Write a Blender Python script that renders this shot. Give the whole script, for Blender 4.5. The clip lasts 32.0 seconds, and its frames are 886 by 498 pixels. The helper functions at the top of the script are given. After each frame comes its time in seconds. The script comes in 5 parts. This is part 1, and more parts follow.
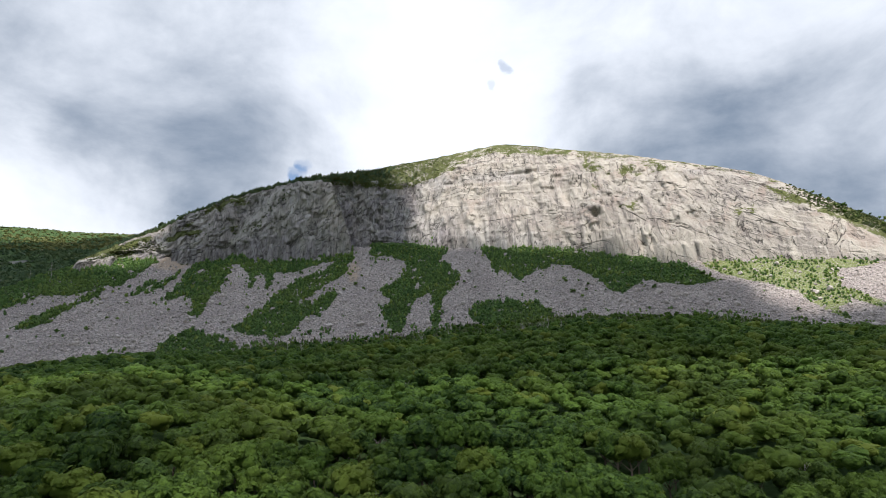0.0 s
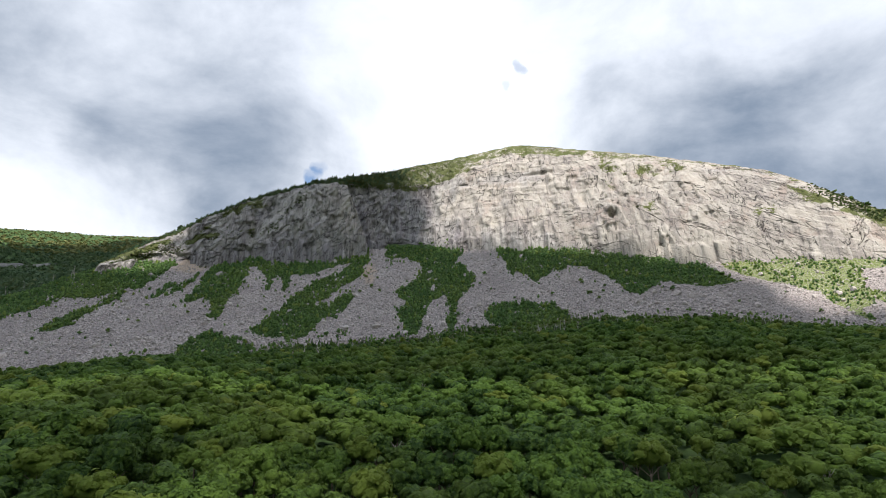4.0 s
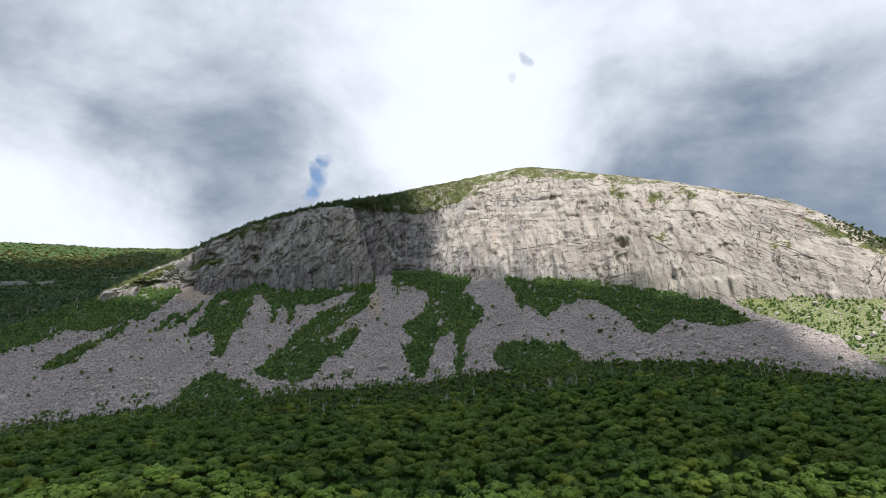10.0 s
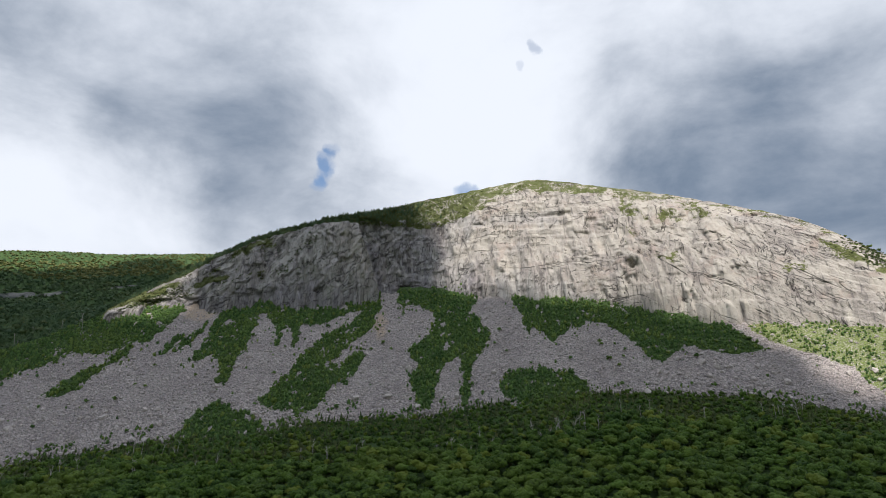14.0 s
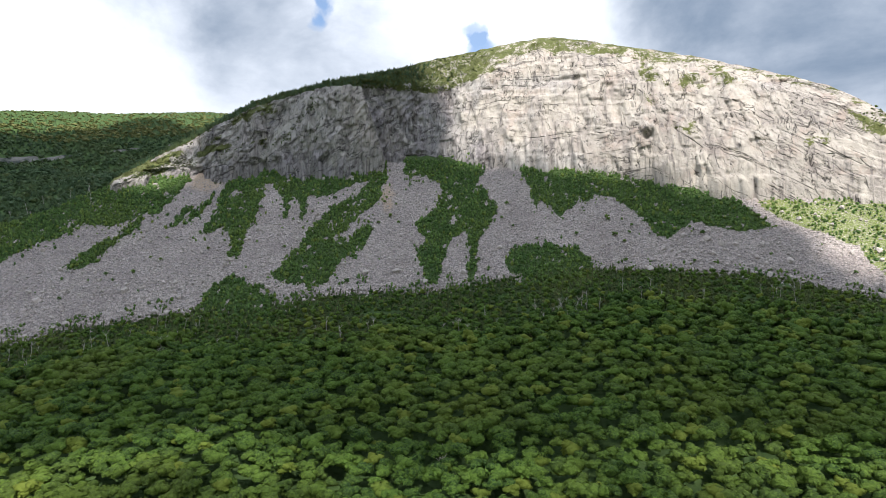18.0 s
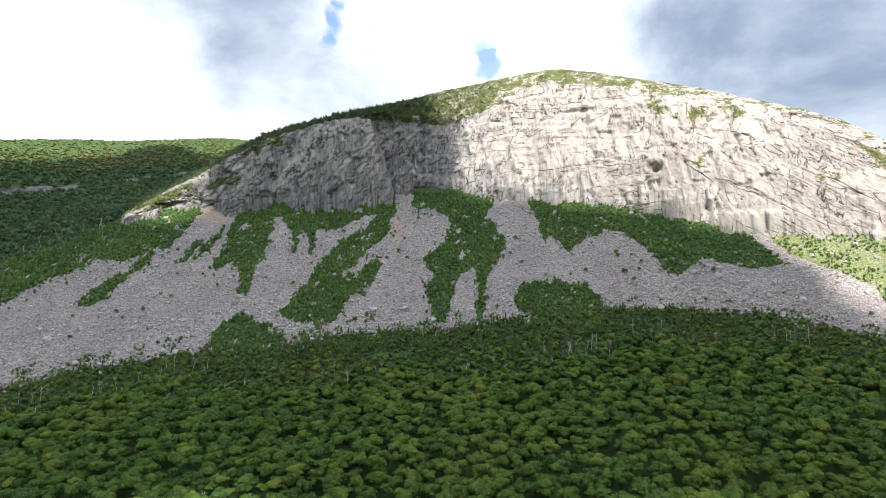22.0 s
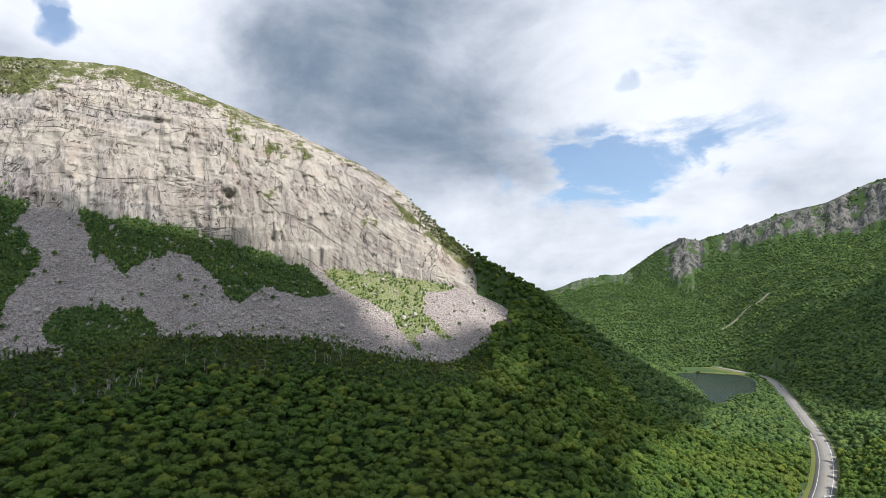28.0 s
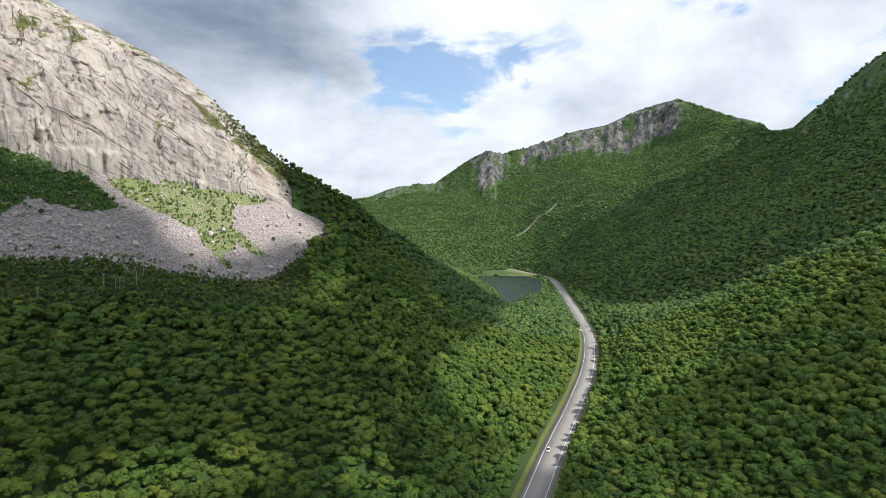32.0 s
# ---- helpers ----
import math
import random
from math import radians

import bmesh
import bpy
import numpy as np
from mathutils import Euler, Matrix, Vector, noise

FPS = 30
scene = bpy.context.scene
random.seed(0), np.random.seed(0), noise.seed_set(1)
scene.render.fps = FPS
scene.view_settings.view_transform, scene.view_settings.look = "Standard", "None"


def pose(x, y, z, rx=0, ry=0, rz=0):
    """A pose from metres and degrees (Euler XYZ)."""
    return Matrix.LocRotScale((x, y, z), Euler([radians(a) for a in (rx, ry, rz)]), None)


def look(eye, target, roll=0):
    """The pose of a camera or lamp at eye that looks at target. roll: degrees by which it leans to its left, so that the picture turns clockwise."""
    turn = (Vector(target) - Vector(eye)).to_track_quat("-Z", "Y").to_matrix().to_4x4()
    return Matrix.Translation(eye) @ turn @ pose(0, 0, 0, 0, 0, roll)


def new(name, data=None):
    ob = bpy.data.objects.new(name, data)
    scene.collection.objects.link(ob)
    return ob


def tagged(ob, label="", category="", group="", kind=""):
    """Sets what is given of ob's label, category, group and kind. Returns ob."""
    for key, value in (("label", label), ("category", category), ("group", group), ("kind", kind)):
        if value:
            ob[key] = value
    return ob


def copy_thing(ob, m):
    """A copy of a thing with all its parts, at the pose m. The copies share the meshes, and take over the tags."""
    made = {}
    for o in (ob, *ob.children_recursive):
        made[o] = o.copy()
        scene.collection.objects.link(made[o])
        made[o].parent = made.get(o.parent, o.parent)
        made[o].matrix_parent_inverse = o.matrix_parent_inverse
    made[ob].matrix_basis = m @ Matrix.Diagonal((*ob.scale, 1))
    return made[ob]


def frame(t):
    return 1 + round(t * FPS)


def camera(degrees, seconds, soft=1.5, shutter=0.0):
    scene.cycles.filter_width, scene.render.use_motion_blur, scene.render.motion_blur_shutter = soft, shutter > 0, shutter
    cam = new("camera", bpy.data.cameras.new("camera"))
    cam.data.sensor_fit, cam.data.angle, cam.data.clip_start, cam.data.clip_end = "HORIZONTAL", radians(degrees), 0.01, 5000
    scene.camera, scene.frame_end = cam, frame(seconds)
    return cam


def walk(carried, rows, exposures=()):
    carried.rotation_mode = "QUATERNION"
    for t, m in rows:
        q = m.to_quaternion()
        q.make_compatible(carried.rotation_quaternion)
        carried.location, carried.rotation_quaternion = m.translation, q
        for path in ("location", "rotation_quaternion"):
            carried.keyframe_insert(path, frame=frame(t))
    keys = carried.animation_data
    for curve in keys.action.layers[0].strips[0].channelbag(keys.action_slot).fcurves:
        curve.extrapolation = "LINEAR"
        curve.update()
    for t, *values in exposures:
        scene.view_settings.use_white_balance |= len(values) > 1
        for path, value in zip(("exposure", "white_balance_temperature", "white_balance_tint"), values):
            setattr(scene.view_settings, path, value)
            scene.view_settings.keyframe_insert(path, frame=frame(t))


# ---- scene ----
# World: x north along the valley, y west towards the cliff, z up from the road. Camera a drone over the valley forest.
cam = camera(77.2, 32.0, soft=0.6)

# seconds, x, y, z, yaw, pitch, roll
ROWS = [
    (0, -2.2, 6.3, 25, 0, 21.13, -1.2),
    (2, -2.2, 6.3, 25, 0.92, 21.19, -1.02),
    (3.5, -2.3, 6.4, 24.9, 1.58, 21.31, -0.85),
    (5.5, -2.6, 4.7, 31.1, 1.94, 20.94, -0.72),
    (7, -2, 4.8, 37.8, 2.46, 20.84, -0.52),
    (9, -3.1, 3.4, 48.1, 2.08, 20.66, -0.43),
    (11, -3.8, 2.8, 59.9, 2.55, 20.32, -0.27),
    (13, -3.2, 1.3, 71.9, 2.81, 19.68, -0.08),
    (13.5, -2.6, 1, 74.4, 2.94, 19.55, -0.11),
    (15.5, -2.3, 1, 82.9, 3.4, 19.18, -0.07),
    (16, -2.9, 1.1, 84.7, 3.47, 18, 0.02),
    (16.5, -3.6, 1.1, 86.9, 3.42, 12.06, 0.05),
    (17, -3.2, 2, 89.5, 3.53, 5.32, 0.15),
    (17.5, -3.1, 2, 91.7, 3.62, 4, 0.13),
    (18, -2.7, 1.7, 93.4, 3.79, 3.98, 0.12),
    (19, -2.2, 1.3, 97.1, 4.07, 4.28, 0.04),
    (19.5, -2.3, 1.4, 98.8, 4.18, 5.03, 0.05),
    (20, -2.2, 1.4, 100.3, 4.34, 5.58, 0.11),
    (21, -2.1, 1.4, 103.7, 4.58, 5.52, 0.14),
    (22, -2.2, 1.4, 106.9, 4.74, 5.51, 0.14),
    (23, -1.7, 1.2, 110.9, 5.01, 5.3, 0.06),
    (24, -1.5, 1.4, 113.5, 5.09, 5.4, 0.13),
    (24.5, -1.4, 1.1, 115.1, -0.07, 5.46, 0.13),
    (25, -1.2, 0.2, 116.4, -7.53, 5.56, 0.01),
    (25.5, -1.1, -1.6, 116, -15.77, 5.79, -0.35),
    (27.5, 6.6, -7.7, 115, -31.57, 6.75, 0.06),
    (28, 6.8, -7.7, 115.7, -36.48, 6.85, 0.09),
    (28.5, 6.6, -7, 116.3, -43.73, 6.92, 0.1),
    (29, 6.3, -6.1, 117, -50.39, 7.08, -0.06),
    (29.5, 6.1, -5.1, 118, -53.28, 7.19, -0.2),
    (30, 5.8, -4.6, 118.9, -54.41, 7.25, -0.08),
    (30.5, 6.1, -4.3, 119.8, -54.92, 7.34, -0.07),
    (31, 6.3, -4.3, 120.7, -55.16, 6.68, 0.04),
    (31.5, 6.7, -4.1, 121.6, -55.37, 1.51, 0.15),
    (32, 7.3, -4, 122.4, -55.46, -2.81, 0.25),
]


def aimed(x, y, z, yaw, pitch, roll):
    a, b = radians(yaw), radians(pitch)
    ahead = Vector((-math.sin(a) * math.cos(b), math.cos(a) * math.cos(b), math.sin(b)))
    return look((x, y, z), Vector((x, y, z)) + ahead, roll)


walk(cam, [(t, aimed(*p)) for t, *p in ROWS], exposures=[(0, -0.02), (3, 0.05), (6, 0.02), (9, -0.05), (12, -0.2), (13, -0.2), (16, -0.3), (16.5, -0.25), (17, -0.12), (17.6, 0.12), (18, 0.3), (18.5, 0.5), (19, 0.68), (20, 0.7), (21, 0.66), (23, 0.56), (24, 0.56), (25, 0.36), (25.5, 0.22), (28, -0.06), (31, -0.13), (32, 0.02)])

# ---------------------------------------------------------------- light
SUN_AZ, SUN_EL = 165.0, 46.0          # azimuth from +y towards +x, elevation
SUN_DIR = Vector((math.sin(radians(SUN_AZ)) * math.cos(radians(SUN_EL)),
                  math.cos(radians(SUN_AZ)) * math.cos(radians(SUN_EL)), math.sin(radians(SUN_EL))))
sun = new("sun", bpy.data.lights.new("sun", "SUN"))
sun.data.energy, sun.data.angle, sun.data.color = 5.0, radians(0.53), (1.0, 0.955, 0.90)
sun.matrix_world = look(SUN_DIR * 2000, (0, 0, 0))


class Nodes:
    """Short hand for building node trees."""

    def __init__(self, tree):
        self.t = tree
        tree.nodes.clear()

    def n(self, kind, **kw):
        node = self.t.nodes.new(kind)
        for k, v in kw.items():
            if k == "op":
                node.operation = v
            elif k == "blend":
                node.blend_type = v
            elif k == "dtype":
                node.data_type = v
        return node

    def link(self, a, b):
        self.t.links.new(a, b)

    def put(self, socket, v):
        if isinstance(v, bpy.types.NodeSocket):
            self.link(v, socket)
        else:
            socket.default_value = v

    def math(self, op, a, b=0.0, c=0.0, clamp=False):
        m = self.n("ShaderNodeMath", op=op)
        m.use_clamp = clamp
        self.put(m.inputs[0], a), self.put(m.inputs[1], b), self.put(m.inputs[2], c)
        return m.outputs[0]

    def mix(self, fac, a, b, blend="MIX"):
        m = self.n("ShaderNodeMix", dtype="RGBA", blend=blend)
        self.put(m.inputs["Factor"], fac)
        self.put(m.inputs[6], a), self.put(m.inputs[7], b)
        return m.outputs[2]

    def noise(self, vec, scale, detail=4.0, rough=0.55, dist=0.0):
        m = self.n("ShaderNodeTexNoise")
        if vec is not None:
            self.link(vec, m.inputs["Vector"])
        m.inputs["Scale"].default_value, m.inputs["Detail"].default_value = scale, detail
        m.inputs["Roughness"].default_value, m.inputs["Distortion"].default_value = rough, dist
        return m.outputs[0]

    def scaled(self, vec, s, off=(0, 0, 0)):
        m = self.n("ShaderNodeMapping")
        self.link(vec, m.inputs[0])
        m.inputs["Scale"].default_value, m.inputs["Location"].default_value = s, off
        return m.outputs[0]

    def ramp(self, v, lo, hi, a=0.0, b=1.0):
        m = self.n("ShaderNodeMapRange")
        m.interpolation_type = "SMOOTHSTEP"
        self.put(m.inputs[0], v)
        for k, x in zip((1, 2, 3, 4), (lo, hi, a, b)):
            m.inputs[k].default_value = x
        return m.outputs[0]


# azimuth, elevation, radius, weight
DARK_CLOUD = [(-30, 40, 22, 0.14), (-25, 30, 20, 0.20), (-22, 24, 13, 0.15), (52, 5, 14, 0.12), (70, 8, 14, 0.08), (18, 23, 18, 0.24), (29, 20, 18, 0.30), (41, 23, 13, 0.22), (24, 30, 14, 0.14), (-7, 21, 9, 0.18), (75, 33, 12, 0.10)]
BRIGHT_CLOUD = [(28, 34, 11, 0.14), (-4, 40, 24, 0.22), (3, 33, 14, 0.12), (-38, 19, 12, 0.42), (-9, 27, 9, 0.18), (62, 25, 18, 0.15)]
BLUE_GAPS = [(-16.8, 25.6, 1.1, 0.5), (-16.5, 26.6, 1.4, 0.6), (-16.2, 27.8, 1.4, 0.6), (-15.8, 29.0, 1.1, 0.5), (-0.3, 25.2, 1.5, 0.7), (0.0, 23.7, 1.8, 0.9), (8.5, 38.9, 0.9, 0.55), (6.4, 37.4, 0.7, 0.4), (55.6, 22.5, 1.6, 0.5)]
# the last two open the unseen sky, added for bluer light in the shade
WIDE_GAPS = [(46, 15, 6, 0.9), (52, 14.5, 7, 1.0), (59, 15, 7, 0.9), (66, 15.5, 6, 0.7), (83, 24, 9, 1.5), (88, 27, 8, 1.2), (93, 14, 8, 1.2), (60, 24, 4, 0.5), (165, 50, 45, 1.1), (-140, 45, 40, 0.9)]


def sky_world():
    world = bpy.data.worlds.new("sky")
    scene.world = world
    world.use_nodes = True
    g = Nodes(world.node_tree)
    out, back = g.n("ShaderNodeOutputWorld"), g.n("ShaderNodeBackground")
    g.link(back.outputs[0], out.inputs[0])
    sky = g.n("ShaderNodeTexSky")
    sky.sky_type, sky.sun_disc = "NISHITA", False
    sky.sun_elevation, sky.sun_rotation = radians(SUN_EL), radians(SUN_AZ)
    sky.altitude = 600
    coord = g.n("ShaderNodeTexCoord").outputs["Generated"]
    sep = g.n("ShaderNodeSeparateXYZ")
    g.link(coord, sep.inputs[0])
    x, y, z = sep.outputs
    up = g.math("ADD", g.math("MAXIMUM", z, 0.0), 0.16)
    flat = g.n("ShaderNodeCombineXYZ")
    g.link(g.math("DIVIDE", x, up), flat.inputs[0])
    g.link(g.math("DIVIDE", y, up), flat.inputs[1])
    p = flat.outputs[0]
    warp = g.n("ShaderNodeTexNoise")
    g.link(coord, warp.inputs["Vector"])
    warp.inputs["Scale"].default_value, warp.inputs["Detail"].default_value = 3.6, 6.0
    warp.inputs["Roughness"].default_value = 0.62
    shift = g.n("ShaderNodeVectorMath", op="SUBTRACT")
    g.link(warp.outputs["Color"], shift.inputs[0])
    shift.inputs[1].default_value = (0.5, 0.5, 0.5)
    gain = g.n("ShaderNodeVectorMath", op="SCALE")
    g.link(shift.outputs[0], gain.inputs[0])
    gain.inputs["Scale"].default_value = 0.20
    bent = g.n("ShaderNodeVectorMath", op="ADD")
    g.link(coord, bent.inputs[0]), g.link(gain.outputs[0], bent.inputs[1])

    unit = g.n("ShaderNodeVectorMath", op="NORMALIZE")
    g.link(bent.outputs[0], unit.inputs[0])

    def blobs(rows, vec):
        """Soft patches of sky: azimuth, elevation, radius in degrees, weight."""
        total = 0.0
        for az, el, rad, weight in rows:
            a, e = radians(az), radians(el)
            dot = g.n("ShaderNodeVectorMath", op="DOT_PRODUCT")
            g.link(vec, dot.inputs[0])
            dot.inputs[1].default_value = (math.sin(a) * math.cos(e), math.cos(a) * math.cos(e), math.sin(e))
            w = g.ramp(dot.outputs["Value"], math.cos(radians(rad)), 1.0, 0.0, weight)
            total = g.math("ADD", total, w)
        return total

    curl = g.n("ShaderNodeTexNoise")
    g.link(coord, curl.inputs["Vector"])
    curl.inputs["Scale"].default_value, curl.inputs["Detail"].default_value = 26.0, 5.0
    off = g.n("ShaderNodeVectorMath", op="SUBTRACT")
    g.link(curl.outputs["Color"], off.inputs[0])
    off.inputs[1].default_value = (0.5, 0.5, 0.5)
    small = g.n("ShaderNodeVectorMath", op="SCALE")
    g.link(off.outputs[0], small.inputs[0])
    small.inputs["Scale"].default_value = 0.045
    torn = g.n("ShaderNodeVectorMath", op="ADD")
    g.link(coord, torn.inputs[0]), g.link(small.outputs[0], torn.inputs[1])
    ragged = g.n("ShaderNodeVectorMath", op="NORMALIZE")
    g.link(torn.outputs[0], ragged.inputs[0])
    big = g.noise(g.scaled(p, (1, 1, 1), (3.7, 1.3, 0)), 0.7, 6.0, 0.52, 0.3)
    fluff = g.noise(g.scaled(coord, (1, 1, 1.7)), 3.1, 10.0, 0.58, 0.25)
    grey = g.math("ADD", g.math("MULTIPLY", big, 0.6), g.math("ADD", -0.17, g.math("MULTIPLY", fluff, 1.75)))
    dark = blobs(DARK_CLOUD, unit.outputs[0])
    light = blobs(BRIGHT_CLOUD, unit.outputs[0])
    shade = g.math("SUBTRACT", g.math("ADD", grey, dark), light)
    shade = g.ramp(shade, 0.54, 1.95)
    white = g.mix(shade, (1.03, 1.085, 1.19, 1), (0.17, 0.24, 0.35, 1))
    wisp = g.noise(g.scaled(coord, (1, 1, 2.6), (2.2, 6.1, 0)), 5.0, 8.0, 0.58, 0.3)
    open_sky = g.math("MULTIPLY", blobs(WIDE_GAPS, unit.outputs[0]), g.ramp(wisp, 0.62, 0.38))
    hole = g.math("ADD", g.math("ADD", blobs(BLUE_GAPS, ragged.outputs[0]), open_sky), g.math("MULTIPLY", g.math("SUBTRACT", 0.5, fluff), 0.3))
    blue = g.mix(1.0, sky.outputs[0], (0.16, 0.18, 0.19, 1), "MULTIPLY")
    g.link(g.mix(g.ramp(hole, 0.15, 1.0, 0.0, 0.85), white, blue), back.inputs[0])
    back.inputs[1].default_value = 1.0


sky_world()


# ---------------------------------------------------------------- materials
def material(name, rough=0.9):
    m = bpy.data.materials.new(name)
    m.use_nodes = True
    g = Nodes(m.node_tree)
    out, sh = g.n("ShaderNodeOutputMaterial"), g.n("ShaderNodeBsdfPrincipled")
    g.link(sh.outputs[0], out.inputs[0])
    sh.inputs["Roughness"].default_value = rough
    sh.inputs["Specular IOR Level"].default_value = 0.25
    return m, g, sh


def bump(g, sh, height, strength=0.5, dist=0.3):
    b = g.n("ShaderNodeBump")
    b.inputs["Strength"].default_value, b.inputs["Distance"].default_value = strength, dist
    g.link(height, b.inputs["Height"])
    g.link(b.outputs[0], sh.inputs["Normal"])


def here(g):
    return g.n("ShaderNodeNewGeometry").outputs["Position"]


def rock_material():
    m, g, sh = material("granite_cliff", 0.85)
    p = here(g)
    sep = g.n("ShaderNodeSeparateXYZ")
    g.link(p, sep.inputs[0])
    # sheets that follow the dome: level in the middle, falling with the skyline at its ends
    fall = g.math("MULTIPLY", g.math("MAXIMUM", g.math("SUBTRACT", sep.outputs[0], 115.0), 0.0), 0.75)
    left = g.math("MULTIPLY", g.math("MAXIMUM", g.math("SUBTRACT", -60.0, sep.outputs[0]), 0.0), 0.5)
    com = g.n("ShaderNodeCombineXYZ")
    g.link(sep.outputs[0], com.inputs[0]), g.link(sep.outputs[1], com.inputs[1])
    g.link(g.math("ADD", g.math("ADD", sep.outputs[2], fall), left), com.inputs[2])
    d = com.outputs[0]
    big = g.noise(p, 0.017, 5, 0.6)
    fine = g.noise(p, 0.7, 7, 0.68)
    mid = g.noise(p, 0.11, 5, 0.62, 0.6)

    def lines(n, width, level=0.5):
        return g.ramp(g.math("ABSOLUTE", g.math("SUBTRACT", n, level)), 0.0, width, 1.0, 0.0)

    # one mask for the rock's wear and the left end's painted-in shade
    at2 = g.n("ShaderNodeAttribute")
    at2.attribute_name = "wear_shade"
    old_shade = at2.outputs["Fac"]
    sheet = g.noise(g.scaled(d, (0.008, 0.008, 0.05), (3, 1, 0)), 1.0, 3, 0.5, 1.2)
    crack = g.math("MULTIPLY", lines(sheet, 0.007), g.ramp(mid, 0.38, 0.50))
    sheet2 = g.noise(g.scaled(d, (0.018, 0.018, 0.085), (8, 2, 4)), 1.0, 3, 0.55, 1.8)
    crack = g.math("MAXIMUM", crack, g.math("MULTIPLY", lines(sheet2, 0.010), g.ramp(mid, 0.52, 0.58)))
    sheet3 = g.noise(g.scaled(d, (0.03, 0.03, 0.22), (5, 4, 1)), 1.0, 4, 0.55, 1.5)
    crack = g.math("MAXIMUM", crack, g.math("MULTIPLY", lines(sheet3, 0.016), g.ramp(big, 0.53, 0.60)))
    joint = g.noise(g.scaled(d, (0.04, 0.04, 0.010), (0, 5, 2)), 1.0, 4, 0.55, 1.2)
    crack2 = g.math("MULTIPLY", lines(joint, 0.008), g.ramp(mid, 0.58, 0.48))
    joint2 = g.noise(g.scaled(d, (0.13, 0.13, 0.014), (6, 1, 7)), 1.0, 4, 0.6, 0.5)
    crack2 = g.math("MAXIMUM", crack2, g.math("MULTIPLY", lines(joint2, 0.012), g.ramp(big, 0.46, 0.38)))
    crack2 = g.math("MAXIMUM", crack2, g.math("MULTIPLY", g.math("MULTIPLY", lines(joint2, 0.03, 0.46), 0.4), old_shade))
    crack2 = g.math("MAXIMUM", crack2, g.math("MULTIPLY", g.math("MULTIPLY", lines(joint2, 0.02, 0.56), 0.4), old_shade))
    # slanting flakes of the shattered left end and the blocky joints between them
    tilt = g.n("ShaderNodeCombineXYZ")
    g.link(g.math("SUBTRACT", g.math("MULTIPLY", sep.outputs[0], 0.80), g.math("MULTIPLY", sep.outputs[2], 0.60)), tilt.inputs[0])
    g.link(g.math("MULTIPLY", sep.outputs[1], 0.4), tilt.inputs[1])
    g.link(g.math("ADD", g.math("MULTIPLY", sep.outputs[0], 0.60), g.math("MULTIPLY", sep.outputs[2], 0.80)), tilt.inputs[2])
    flake = g.noise(g.scaled(tilt.outputs[0], (0.16, 0.16, 0.028), (2, 4, 6)), 1.0, 4, 0.6, 0.8)
    crack2 = g.math("MAXIMUM", crack2, g.math("MULTIPLY", g.math("MULTIPLY", lines(flake, 0.022), g.ramp(mid, 0.44, 0.56)), g.ramp(old_shade, 0.2, 0.5)))
    cell = g.n("ShaderNodeTexVoronoi")
    cell.feature = "DISTANCE_TO_EDGE"
    g.link(g.scaled(d, (0.11, 0.11, 0.05), (1, 2, 3)), cell.inputs["Vector"])
    cell.inputs["Scale"].default_value = 1.0
    crack = g.math("MAXIMUM", crack, g.math("MULTIPLY", g.ramp(cell.outputs["Distance"], 0.0, 0.03, 1.0, 0.0), g.ramp(mid, 0.50, 0.62, 0, 0.3)))
    stain = g.noise(g.scaled(p, (0.06, 0.06, 0.006), (4, 9, 0)), 1.0, 6, 0.62, 0.9)
    streak = g.noise(g.scaled(p, (0.24, 0.24, 0.02)), 1.0, 6, 0.62, 1.2)
    patch = g.noise(p, 0.045, 6, 0.62, 1.0)
    col = g.mix(g.ramp(big, 0.35, 0.65), (0.505, 0.455, 0.395, 1), (0.435, 0.395, 0.352, 1))
    col = g.mix(g.ramp(patch, 0.50, 0.66, 0, 0.75), col, (0.385, 0.305, 0.262, 1))
    col = g.mix(g.ramp(mid, 0.48, 0.68, 0, 0.4), col, (0.315, 0.28, 0.258, 1))
    col = g.mix(g.ramp(patch, 0.42, 0.30, 0, 0.5), col, (0.62, 0.57, 0.50, 1))
    rib = g.noise(g.scaled(d, (0.10, 0.10, 0.010), (2, 8, 3)), 1.0, 6, 0.66, 0.6)
    age_shade = g.math("ADD", old_shade, g.math("MULTIPLY", g.math("SUBTRACT", g.math("ADD", patch, rib), 1.0), g.math("ADD", 0.55, g.math("MULTIPLY", old_shade, 0.75))))
    col = g.mix(g.ramp(age_shade, 0.15, 0.55, 0, 0.85), col, (0.46, 0.43, 0.405, 1))
    col = g.mix(g.ramp(age_shade, 0.60, 1.05, 0, 0.95), col, (0.325, 0.295, 0.305, 1))
    col = g.mix(g.ramp(stain, 0.48, 0.64, 0, 0.62), col, (0.30, 0.265, 0.245, 1))
    col = g.mix(g.math("MULTIPLY", g.ramp(streak, 0.52, 0.66, 0, 0.75), g.ramp(stain, 0.42, 0.58)), col, (0.16, 0.145, 0.14, 1))
    col = g.mix(g.ramp(streak, 0.44, 0.30, 0, 0.45), col, (0.58, 0.545, 0.50, 1))
    col = g.mix(g.ramp(fine, 0.52, 0.72, 0, 0.35), col, (0.28, 0.245, 0.23, 1))
    col = g.mix(g.math("MULTIPLY", crack, 0.72), col, (0.05, 0.045, 0.042, 1))
    col = g.mix(g.math("MULTIPLY", crack2, 0.8), col, (0.06, 0.052, 0.052, 1))
    at = g.n("ShaderNodeAttribute")
    at.attribute_name = "grass"
